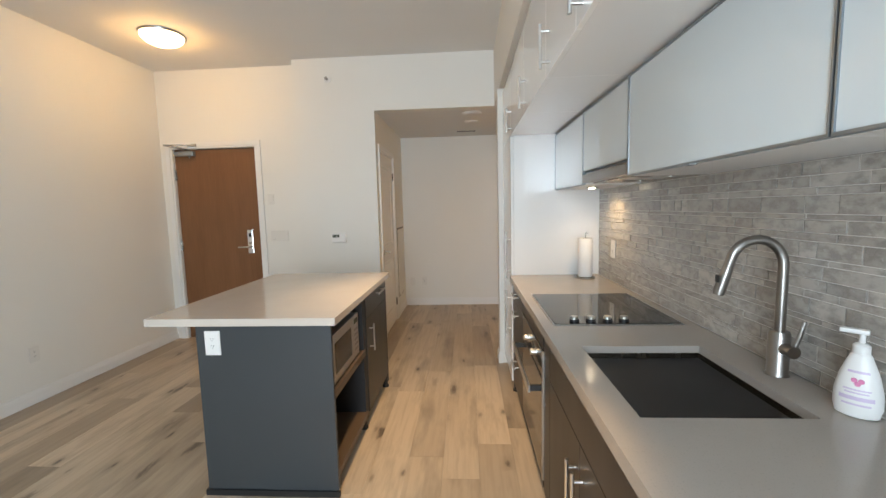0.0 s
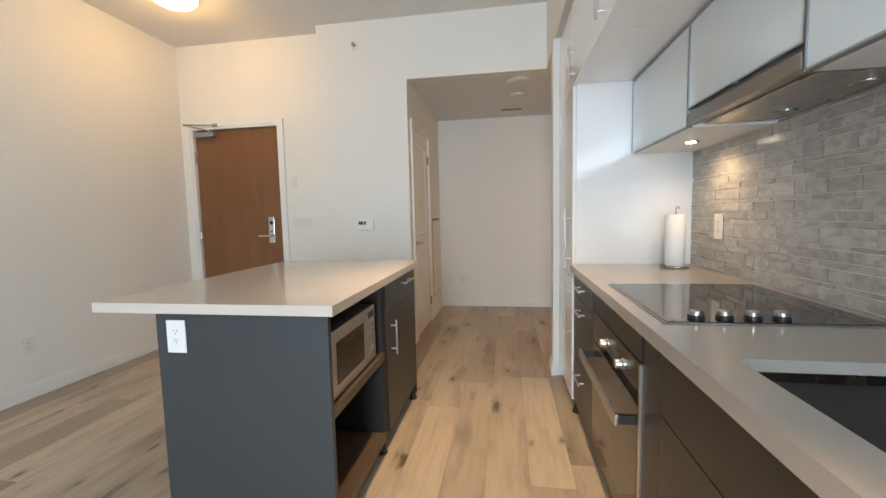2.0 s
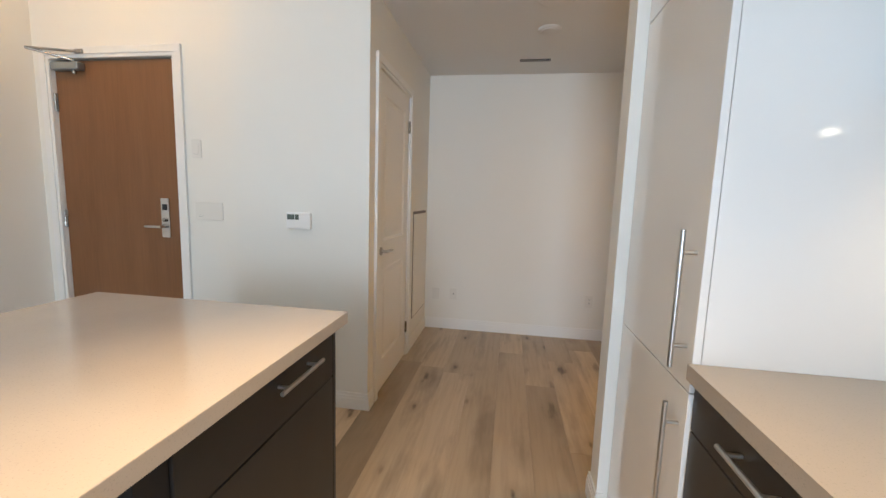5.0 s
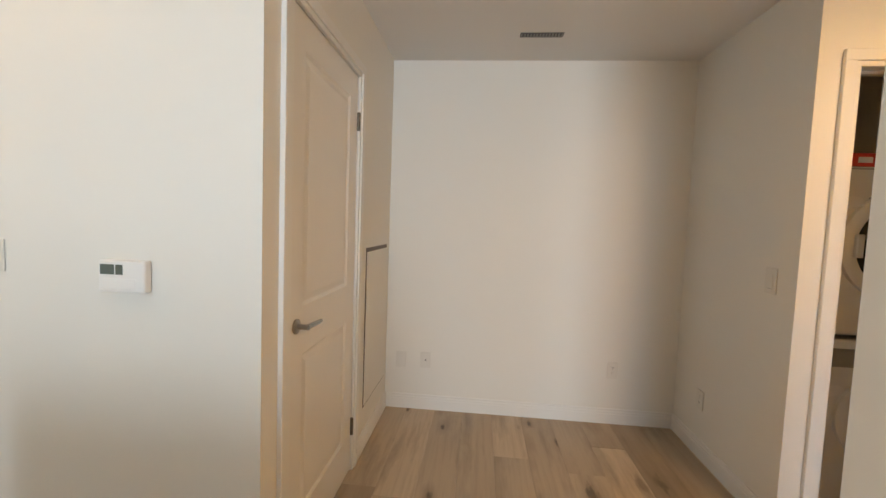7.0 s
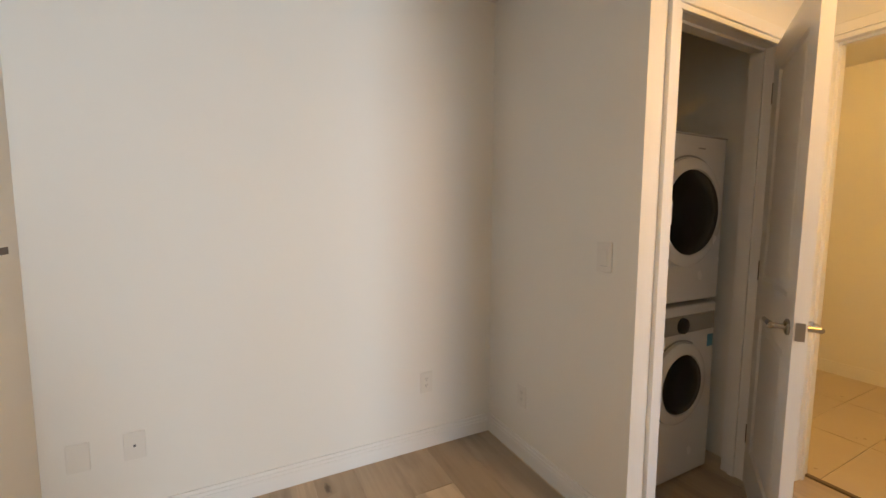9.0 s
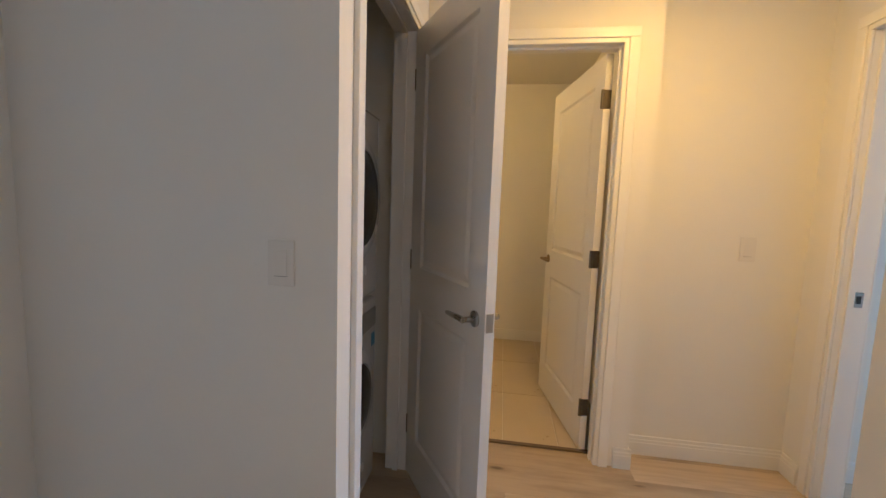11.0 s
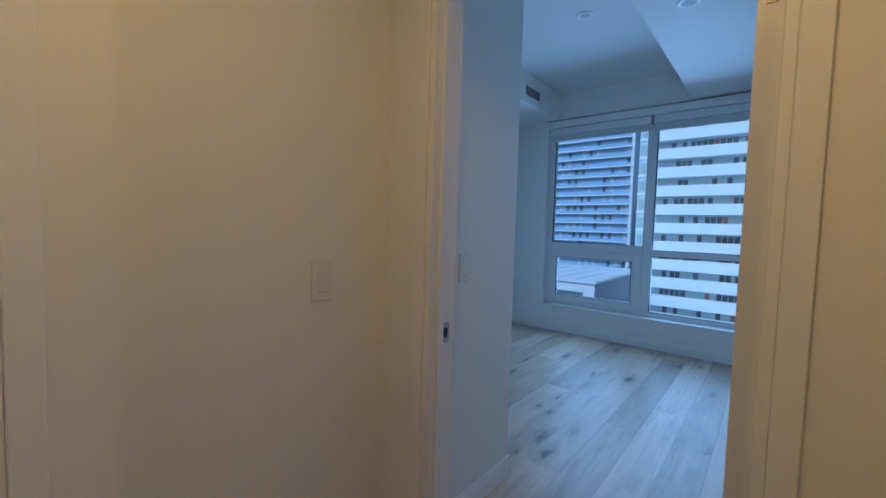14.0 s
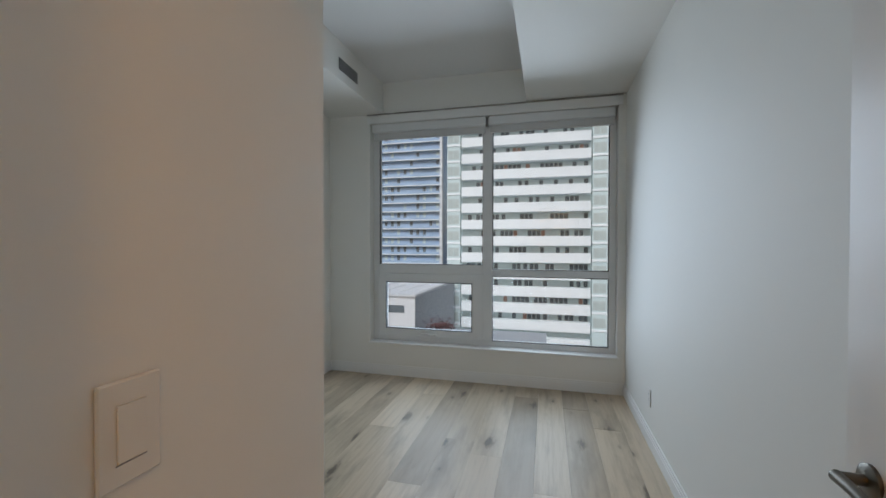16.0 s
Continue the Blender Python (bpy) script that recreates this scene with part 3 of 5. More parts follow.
# bedroom door, folded back along the wall
door_frame("door_frame_5", (2.294, 3.889, 0), 180, 0.832, 2.056, 0.119, (-1, 1), "white painted frame of the bedroom door", 0.028)
panel_door("panel_door", (1.475, 3.762, 0.01), -92, 0.80, 2.036, "white two-panel bedroom door standing open", -0.006, HINGE, (-1, -1), (0.235, 1.815))
sp = thing("strike_plate", "dark metal strike plate let into the jamb", "strike plate", (2.29, 3.82, 0.94))
part("plate", box((2.2905, 3.797, 0.905), (2.2930, 3.832, 0.972)), NICKEL, sp)
part("recess", box((2.2890, 3.806, 0.922), (2.2915, 3.823, 0.955)), BLACK, sp)


# ---- bedroom window ----
def window_bar(name, parent, *pairs):
    return part(name, boxes(*pairs, bev=0.003), VINYL, parent)


wn = thing("window_1", "white vinyl window with one small opening sash", "window", (2.57, -0.1, 0.33), kind="structure")
F0, F1 = -0.165, -0.095
window_bar("frame", wn, ((3.70, F0, 0.33), (3.765, F1, 2.56)))
window_bar("frame", wn, ((1.395, F0, 0.33), (1.455, F1, 2.56)))
window_bar("frame", wn, ((1.455, F0, 2.47), (3.70, F1, 2.56)))
window_bar("frame", wn, ((1.455, F0, 0.33), (3.70, F1, 0.385)))
window_bar("mullion", wn, ((2.517, F0, 0.385), (2.610, F1 + 0.015, 2.47)))
window_bar("transom", wn, ((1.455, F0, 1.02), (2.517, F1, 1.085)))
window_bar("transom", wn, ((2.610, F0, 1.03), (3.70, F1, 1.125)))
sash = window_bar("sash", wn, ((2.610, F0 + 0.01, 0.385), (2.715, F1 + 0.012, 1.03)), ((3.625, F0 + 0.01, 0.385), (3.70, F1 + 0.012, 1.03)),
                  ((2.715, F0 + 0.01, 0.385), (3.625, F1 + 0.012, 0.462)), ((2.715, F0 + 0.01, 0.945), (3.625, F1 + 0.012, 1.03)))
part("gasket", boxes(((2.715, F1 - 0.02, 0.462), (2.721, F1 + 0.0135, 0.945)), ((3.619, F1 - 0.02, 0.462), (3.625, F1 + 0.0135, 0.945)), ((2.721, F1 - 0.02, 0.939), (3.619, F1 + 0.0135, 0.945)), ((2.721, F1 - 0.02, 0.462), (3.619, F1 + 0.0135, 0.468))), BLACK, sash, "black rubber gasket")
crank = box((3.08, F1 + 0.012, 0.405), (3.24, F1 + 0.03, 0.425), 0.004)
tube(crank, [(3.20, F1 + 0.035, 0.43), (3.15, F1 + 0.04, 0.42), (3.11, F1 + 0.035, 0.41)], 0.006, 8)
part("crank", crank, VINYL, sash)
for x0, x1, z0, z1 in ((1.455, 2.517, 1.085, 2.47), (1.455, 2.517, 0.385, 1.02), (2.610, 3.70, 1.125, 2.47), (2.715, 3.625, 0.462, 0.945)):
    g = part("pane", box((x0 - 0.004, -0.137, z0 - 0.004), (x1 + 0.004, -0.131, z1 + 0.004)), GLASS, wn)
    g.visible_shadow = False
    if (x0, z0) != (2.715, 0.462):
        part("gasket", boxes(((x0, F1 - 0.02, z0), (x0 + 0.005, F1 - 0.001, z1)), ((x1 - 0.005, F1 - 0.02, z0), (x1, F1 - 0.001, z1)), ((x0, F1 - 0.02, z0), (x1, F1 - 0.001, z0 + 0.005)), ((x0, F1 - 0.02, z1 - 0.005), (x1, F1 - 0.001, z1))), BLACK, wn, "thin black rubber gasket")
part("window_sill", box((1.385, -0.094, 0.316), (3.775, 0.022, 0.334), 0.004, 2), TRIM, wn)
for x0, x1 in ((1.415, 2.548), (2.572, 3.752)):
    rb = thing("roller_blind", "white roller blind rolled up at the window's head", "blind", (x0, -0.06, 2.5))
    part("cassette", box((x0, -0.090, 2.475), (x1, -0.012, 2.556), 0.006, 2), VINYL, rb)
    part("fabric", box((x0 + 0.012, -0.060, 2.412), (x1 - 0.012, -0.056, 2.476)), BLIND, rb)
    part("hem_bar", rod(bmesh.new(), (x0 + 0.012, -0.058, 2.412), (x1 - 0.012, -0.058, 2.412), 0.009, seg=10), BLIND, rb, smooth=40)
tr = thing("curtain_track", "thin dark metal curtain track above the window", "curtain track", (2.57, 0.02, 2.645))
part("rail", box((1.36, 0.010, 2.640), (3.79, 0.026, 2.652), 0.002), NICKEL, tr)
part("valance", box((1.36, 0.001, 2.562), (3.79, 0.012, 2.640), 0.002), TRIM, tr, "white painted valance board")

lw = thing("window_2", "white-framed living room window", "window", (-0.1, -1.1, 0.12), kind="structure")
for x in (-0.66, 0.40):
    window_bar("mullion", lw, ((x, F0 - 1.0, 0.12), (x + 0.05, F1 - 1.0, 2.6)))
for x in (-0.61,):
    window_bar("rail", lw, ((x, F0 - 1.0, 0.12), (x + 1.03, F1 - 1.0, 0.18)), ((x, F0 - 1.0, 2.54), (x + 1.03, F1 - 1.0, 2.6)))
    g = part("pane", box((x, -1.137, 0.17), (x + 1.035, -1.131, 2.55)), GLASS, lw)
    g.visible_shadow = False


# ---- kitchen ----
def bar_handle(parent, p, q, out, material=None, r=0.006):
    """A straight bar pull on two posts; out: vector from the front to the bar."""
    p, q, out = Vector(p), Vector(q), Vector(out)
    d = q - p
    bm = rod(bmesh.new(), p + out, q + out, r, seg=12)
    for k in (0.16, 0.84):
        rod(bm, p + d * k, p + d * k + out, r * 0.8, seg=10)
    return part("handle", bm, material or STEEL, parent, "brushed steel bar handle", 40)


FX = 0.560
OUT = (-0.032, 0, 0)


def base_cabinet(y0, y1, fronts, label, category="cabinet"):
    """A dark base unit; fronts: (name, y0, y1, z0, z1, handle) with handle '-', 'H', 'N' or 'S' (at the north or south edge)."""
    c = thing("base_cabinet", label, category, (0.88, (y0 + y1) / 2, 0))
    part("body", box((FX + 0.020, y0 + 0.001, 0.10), (1.19, y1 - 0.001, 0.868)), INSIDE, c)
    part("toe_kick", box((FX + 0.075, y0 + 0.001, 0.0), (FX + 0.09, y1 - 0.001, 0.10)), DARK, c)
    for name, a, b, z0, z1, how in fronts:
        d = part(name, box((FX, a + 0.0015, z0), (FX + 0.019, b - 0.0015, z1), 0.0012), DARK, c)
        if how == "H":
            m = (a + b) / 2
            bar_handle(d, (FX, m - 0.085, z1 - 0.052), (FX, m + 0.085, z1 - 0.052), OUT)
        elif how in "NS":
            y = b - 0.035 if how == "N" else a + 0.035
            bar_handle(d, (FX, y, z1 - 0.25), (FX, y, z1 - 0.07), OUT)
    return c


base_cabinet(3.31, 3.852, [("drawer", 3.31, 3.852, 0.745, 0.866, "H"), ("drawer", 3.31, 3.852, 0.385, 0.741, "H"), ("drawer", 3.31, 3.852, 0.105, 0.381, "H")],
             "dark brown base cabinet with three drawers")
base_cabinet(2.50, 3.31, [("filler_panel", 2.645, 3.31, 0.770, 0.866, "-"), ("filler_strip", 2.50, 2.628, 0.105, 0.866, "-"), ("filler_panel", 2.645, 3.31, 0.105, 0.150, "-")],
             "dark brown housing around the built-in oven")
base_cabinet(1.60, 2.50, [("false_front", 1.60, 2.50, 0.692, 0.866, "-"), ("door", 2.05, 2.50, 0.105, 0.688, "S"), ("door", 1.60, 2.05, 0.105, 0.688, "N")],
             "dark brown sink base cabinet with two doors")
base_cabinet(0.70, 1.60, [("door", 1.15, 1.60, 0.105, 0.866, "S"), ("door", 0.70, 1.15, 0.105, 0.866, "N")], "dark brown base cabinet with two doors")
base_cabinet(0.05, 0.70, [("door", 0.05, 0.70, 0.105, 0.866, "N")], "dark brown base cabinet with one door")

ov = thing("oven", "built-in stainless oven with dark glass and two knobs", "oven", (0.6, 2.97, 0.16))
part("control_panel", box((FX - 0.004, 2.655, 0.640), (FX + 0.018, 3.295, 0.766), 0.003), BLACKGLASS, ov, "dark glossy control panel")
part("trim", box((FX - 0.008, 2.630, 0.152), (FX + 0.018, 2.645, 0.768), 0.002), STEEL, ov, "thin bright steel edge")
od = part("oven_door", box((FX - 0.006, 2.655, 0.155), (FX + 0.018, 3.295, 0.632), 0.003), OVENGLASS, ov, "dark brown oven glass")
bm = box((0.492, 2.665, 0.560), (0.504, 3.285, 0.598), 0.003, 2)
part("handle", bm, STEEL, od, "flat brushed steel handle")
part("handle_post", box((0.504, 2.670, 0.566), (FX - 0.005, 2.69, 0.594), 0.002), BLACK, od)
part("handle_post", box((0.504, 3.260, 0.566), (FX - 0.005, 3.28, 0.594), 0.002), BLACK, od)
for y in (3.03, 2.81):
    bm = lathe(bmesh.new(), [(0.019, 0), (0.019, 0.005), (0.0155, 0.008), (0.0145, 0.028), (0.013, 0.030)], seg=24, m=pose(FX - 0.004, y, 0.706, 0, -90))
    part("knob", bm, STEEL, ov, "steel oven knob", 40)
part("display", box((FX - 0.0055, 2.88, 0.690), (FX - 0.004, 2.96, 0.722)), LCD, ov)
for k in range(4):
    part("icon", box((FX - 0.0052, 2.885 + k * 0.02, 0.672), (FX - 0.0042, 2.892 + k * 0.02, 0.679)), GREYPLASTIC, ov)

# counter with the sink cut through it
ct = thing("kitchen_counter", "taupe quartz counter with an undermount sink cut-out", "countertop", (0.87, 1.95, 0.87))
bm = boxes(((0.538, 0.02, 0.872), (0.632, 3.852, 0.912)), ((1.045, 0.02, 0.872), (1.1845, 3.852, 0.912)), ((0.632, 0.02, 0.872), (1.045, 1.800, 0.912)), ((0.632, 2.300, 0.872), (1.045, 3.852, 0.912)))
bmesh.ops.remove_doubles(bm, verts=bm.verts, dist=0.0001)
part("slab", bm, QUARTZ, ct)
sk = thing("sink", "deep square stainless undermount sink", "sink", (0.84, 2.05, 0.68))
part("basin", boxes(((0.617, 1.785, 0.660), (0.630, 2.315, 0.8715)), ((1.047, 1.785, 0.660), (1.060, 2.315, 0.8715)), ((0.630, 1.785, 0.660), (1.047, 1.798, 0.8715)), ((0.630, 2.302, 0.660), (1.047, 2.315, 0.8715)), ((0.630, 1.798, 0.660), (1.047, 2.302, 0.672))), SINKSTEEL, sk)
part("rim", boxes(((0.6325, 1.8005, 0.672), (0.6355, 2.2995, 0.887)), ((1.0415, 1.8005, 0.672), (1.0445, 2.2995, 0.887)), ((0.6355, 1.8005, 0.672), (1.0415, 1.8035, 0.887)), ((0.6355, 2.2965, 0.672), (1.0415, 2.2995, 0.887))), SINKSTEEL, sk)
part("drain", lathe(bmesh.new(), [(0.045, 0), (0.045, 0.003), (0.03, 0.004), (0.028, 0.002)], (0.84, 2.05, 0.672), 24), STEEL, sk, smooth=40)

fc = thing("faucet", "brushed steel gooseneck kitchen faucet with pull-down spout", "faucet", (1.125, 2.07, 0.912))
FB = Vector((1.131, 2.055, 0.912))
part("base", lathe(bmesh.new(), [(0.030, 0), (0.030, 0.004), (0.027, 0.008), (0.027, 0.125), (0.024, 0.132)], FB, 28), FAUCETSTEEL, fc, smooth=40)
arc = [FB + Vector((0, 0, 0.13)), FB + Vector((0, 0, 0.30))]
for k in range(0, 13):
    a = math.pi * k / 12 * 0.955
    arc.append(FB + Vector((-0.070 + 0.070 * math.cos(a), 0.014 * k / 12, 0.328 + 0.072 * math.sin(a))))
end, way = arc[-1], (arc[-1] - arc[-2]).normalized()
part("neck", tube(bmesh.new(), arc + [end + way * 0.02], 0.0138, 18), FAUCETSTEEL, fc, smooth=50)
part("spout", tube(bmesh.new(), [end + way * 0.02, end + way * 0.03, end + way * 0.095, end + way * 0.105], [0.0138, 0.0155, 0.0162, 0.0145], 18), FAUCETSTEEL, fc, smooth=50)
part("spray_button", box(end + way * 0.055 + Vector((-0.022, -0.010, -0.010)), end + way * 0.055 + Vector((-0.017, 0.006, 0.012)), 0.002), BLACK, fc)
bm = rod(bmesh.new(), FB + Vector((0.0, -0.024, 0.085)), FB + Vector((0.0, -0.058, 0.085)), 0.018, seg=20)
tube(bm, [FB + Vector((0, -0.048, 0.085)), FB + Vector((0.012, -0.056, 0.13)), FB + Vector((0.02, -0.060, 0.175))], [0.008, 0.007, 0.006], 10)
part("lever", bm, FAUCETSTEEL, fc, smooth=40)

ck = thing("cooktop", "black glass cooktop with a steel rim and four knobs", "cooktop", (0.86, 2.87, 0.912))
part("rim", box((0.588, 2.556, 0.9125), (1.128, 3.162, 0.9165), 0.001), STEEL, ck)
part("glass", box((0.594, 2.562, 0.914), (1.122, 3.156, 0.9185), 0.001), BLACKGLASS, ck)
for x in (0.686, 0.758, 0.828, 0.898):
    kb = part("knob", lathe(bmesh.new(), [(0.0185, 0), (0.0185, 0.007), (0.0165, 0.008), (0.016, 0.019), (0.014, 0.021)], (x, 2.607, 0.9185), 24), STEEL, ck, "steel cooktop knob", 40)
    part("skirt", lathe(bmesh.new(), [(0.021, 0), (0.021, 0.008), (0.019, 0.009)], (x, 2.607, 0.9186), 24), BLACK, kb, smooth=40)

# glass-front wall cupboards
UX, UZ0, UZ1 = 0.866, 1.532, 1.924


def upper(y0, y1, label, z0=UZ0):
    u = thing("wall_cabinet", label, "cabinet", (1.03, (y0 + y1) / 2, z0), group="glass-front wall cabinets")
    part("carcass", box((UX + 0.022, y0 + 0.001, z0), (1.184 if z0 > 1.5 else 1.19, y1 - 0.001, UZ1)), TRIM, u)
    d = part("door", box((UX + 0.003, y0 + 0.006, z0 + 0.007), (UX + 0.018, y1 - 0.006, UZ1 - 0.008), 0.001), FROST, u, "pale blue-white back-painted glass")
    part("door_frame", boxes(((UX, y0 + 0.0015, z0 + 0.001), (UX + 0.02, y0 + 0.006, UZ1 - 0.002)), ((UX, y1 - 0.006, z0 + 0.001), (UX + 0.02, y1 - 0.0015, UZ1 - 0.002)),
                             ((UX, y0 + 0.006, z0 + 0.001), (UX + 0.02, y1 - 0.006, z0 + 0.007)), ((UX, y0 + 0.006, UZ1 - 0.008), (UX + 0.02, y1 - 0.006, UZ1 - 0.002))), ALU, d, "thin grey aluminium edge")
    part("pull", box((UX - 0.010, (y0 + y1) / 2 - 0.02, z0 - 0.003), (UX + 0.012, (y0 + y1) / 2 + 0.02, z0 + 0.001)), ALU, d)
    return u


upper(3.147, 3.850, "wall cabinet with a white glass flap door")
upper(2.526, 3.145, "shorter wall cabinet with white glass door over the hood", 1.60)
upper(1.620, 2.524, "wide wall cabinet with a white glass flap door")
upper(0.700, 1.618, "wide wall cabinet with a white glass flap door")
upper(0.050, 0.698, "wall cabinet with a white glass flap door")
hd = thing("range_hood", "slim built-in range hood with dark metal front and filter", "range hood", (1.03, 2.85, 1.53))
part("body", box((UX + 0.03, 2.528, 1.545), (1.184, 3.143, 1.598)), STEEL, hd)
part("visor", box((UX - 0.002, 2.528, 1.540), (UX + 0.03, 3.143, 1.585), 0.003), FAUCETSTEEL, hd, "dark brushed metal pull-out visor")
part("filter", box((UX + 0.05, 2.55, 1.536), (1.15, 3.12, 1.545), 0.002), NICKEL, hd)
for y in (2.66, 2.97):
    part("lamp", lathe(bmesh.new(), [(0.022, 0), (0.034, 0.0015), (0.034, 0.005)], (1.10, y, 1.5315), 24), NICKEL, hd, "round chrome lamp, off", 40)
pk = thing("puck_lamp", "small round under-cabinet lamp, lit", "lamp", (1.02, 3.48, 1.53))
part("ring", lathe(bmesh.new(), [(0.036, 0), (0.036, 0.008), (0.034, 0.009)], (1.02, 3.48, 1.525), 28), CHROME, pk, smooth=40)
part("lens", lathe(bmesh.new(), [(0.020, 0), (0.020, 0.002), (0.015, 0.003)], (1.02, 3.48, 1.5225), 28), PUCKGLOW, pk, smooth=40)

# high cupboards above, and the tall pantry
BX = 0.550
TOP = 2.395


def high_cabinet(y0, y1, doors, label):
    c = thing("high_cabinet", label, "cabinet", (0.85, (y0 + y1) / 2, 1.932), group="white cabinets above the wall cabinets")
    part("body", box((BX + 0.02, y0 + 0.001, 1.932), (1.19, y1 - 0.001, TOP + 0.003)), GLOSSWHITE, c)
    for a, b in doors:
        d = part("door", box((BX, a + 0.0015, 1.930), (BX + 0.019, b - 0.0015, TOP), 0.001), GLOSSWHITE, c)
        bar_handle(d, (BX, b - 0.07, 1.943), (BX, b - 0.07, 2.108), (-0.036, 0, 0), r=0.0065)


high_cabinet(3.16, 3.852, [(3.16, 3.852)], "glossy white high cabinet with one door")
high_cabinet(2.548, 3.16, [(2.548, 3.16)], "glossy white high cabinet with one door")
high_cabinet(1.62, 2.548, [(2.10, 2.548), (1.62, 2.10)], "glossy white high cabinet with two doors")
high_cabinet(0.70, 1.62, [(1.16, 1.62), (0.70, 1.16)], "glossy white high cabinet with two doors")
high_cabinet(0.05, 0.70, [(0.05, 0.70)], "glossy white high cabinet with one door")
pn = thing("pantry_cabinet", "tall glossy white pantry cabinet with bar handles", "cabinet", (0.85, 4.15, 0))
part("body", box((BX + 0.02, 3.854, 0.09), (1.19, 4.448, TOP + 0.003)), GLOSSWHITE, pn)
part("toe_kick", box((BX + 0.07, 3.854, 0.0), (BX + 0.085, 4.448, 0.09)), TRIM, pn)
part("foot", lathe(bmesh.new(), [(0.025, 0), (0.025, 0.012), (0.016, 0.016), (0.016, 0.09)], (BX + 0.035, 3.885, 0), 18), BLACK, pn, "black adjustable cabinet foot", 40)
for z0, z1, h0, h1 in ((0.092, 0.832, 0.44, 0.79), (0.836, 1.926, 0.885, 1.235), (1.930, TOP, 1.943, 2.108)):
    d = part("door", box((BX, 3.8555, z0), (BX + 0.019, 4.4465, z1), 0.001), GLOSSWHITE, pn)
    if z0 < 1.9:
        bar_handle(d, (BX, 3.895, h0), (BX, 3.895, h1), (-0.036, 0, 0), r=0.0065)

# things on the counter
pt = thing("paper_towel_holder", "chrome paper towel holder with a white roll", "paper towel holder", (1.047, 3.70, 0.912))
PT = Vector((1.047, 3.70, 0.912))
ring = [PT + Vector((0.064 * math.cos(a), 0.064 * math.sin(a), 0.006)) for a in [2 * math.pi * k / 32 for k in range(33)]]
part("base_ring", tube(bmesh.new(), ring, 0.0045, 8), NICKEL, pt, smooth=50)
bm = tube(bmesh.new(), [PT + Vector((-0.064, 0, 0.006)), PT + Vector((0.064, 0, 0.006))], 0.004, 8)
tube(bm, [PT + Vector((0, 0, 0.006)), PT + Vector((0, 0, 0.30)), PT + Vector((0, 0, 0.312)), PT + Vector((0.006, 0, 0.322)), PT + Vector((0.014, 0, 0.318)), PT + Vector((0.015, 0, 0.308))], 0.004, 8)
part("rod", bm, NICKEL, pt, smooth=50)
bm = lathe(bmesh.new(), [(0.020, 0.012), (0.045, 0.012), (0.0475, 0.016), (0.0475, 0.276), (0.045, 0.280), (0.020, 0.280)], PT, 40)
part("roll", bm, PAPER, pt, "white paper towel roll", 40)

SB = Vector((1.140, 1.820, 0.912))
sb = thing("soap_bottle", "white pump soap bottle with a pink and lilac label", "soap bottle", SB)
SHAPE = [(0.030, 0), (0.040, 0.004), (0.045, 0.025), (0.044, 0.060), (0.036, 0.100), (0.025, 0.132), (0.019, 0.148), (0.014, 0.153)]
bm = lathe(bmesh.new(), SHAPE, SB, 32)
bmesh.ops.scale(bm, vec=(0.70, 0.97, 1.0), verts=bm.verts, space=Matrix.Translation(-SB))
body = part("bottle", bm, PLASTIC, sb, smooth=50)
bm = lathe(bmesh.new(), [(0.016, 0.150), (0.016, 0.170), (0.012, 0.174), (0.006, 0.176), (0.0055, 0.198)], SB, 24)
part("collar", bm, PLASTIC, sb, smooth=40)
bm = box(SB + Vector((-0.009, -0.012, 0.196)), SB + Vector((0.009, 0.040, 0.208)), 0.004, 2)
part("pump", bm, PLASTIC, sb, "white pump head", 40)


def girth(z):
    """Radius of the bottle at a height above the counter."""
    for (r0, z0), (r1, z1) in zip(SHAPE, SHAPE[1:]):
        if z0 <= z <= z1:
            return r0 + (r1 - r0) * (z - z0) / (z1 - z0)
    return 0.014


def bottle_band(z, h, reach):
    """A printed band that follows the bottle's round front."""
    bm, rows = bmesh.new(), []
    for k in range(9):
        a = math.pi + reach * (k / 4 - 1)
        col = []
        for zz, g in ((z, 1.002), (z + h, 1.002), (z + h, 1.02), (z, 1.02)):
            r = girth(zz) * g
            col.append(bm.verts.new(SB + Vector((0.70 * r * math.cos(a), 0.97 * r * math.sin(a), zz))))
        rows.append(col)
    for u, w in zip(rows, rows[1:]):
        for k in range(4):
            bm.faces.new((u[k], u[(k + 1) % 4], w[(k + 1) % 4], w[k]))
    bm.faces.new(rows[0])
    bm.faces.new(rows[-1][::-1])
    return bm


for z, h, reach in ((0.108, 0.005, 0.62), (0.068, 0.003, 0.60), (0.061, 0.003, 0.5), (0.045, 0.009, 0.75), (0.033, 0.004, 0.6)):
    part("label_bar", bottle_band(z, h, reach), LILAC, body)
for dy, dz in ((-0.006, 0.090), (0.006, 0.091), (0.0, 0.083)):
    bm = lathe(bmesh.new(), [(0.006, 0), (0.005, 0.002)], seg=14, m=pose(0, 0, 0, 0, -90))
    bmesh.ops.translate(bm, vec=SB + Vector((-0.70 * girth(dz) * 0.97, dy, dz)), verts=bm.verts)
    part("label_mark", bm, PINK, body)
sb.rotation_euler = (0, 0, radians(42))


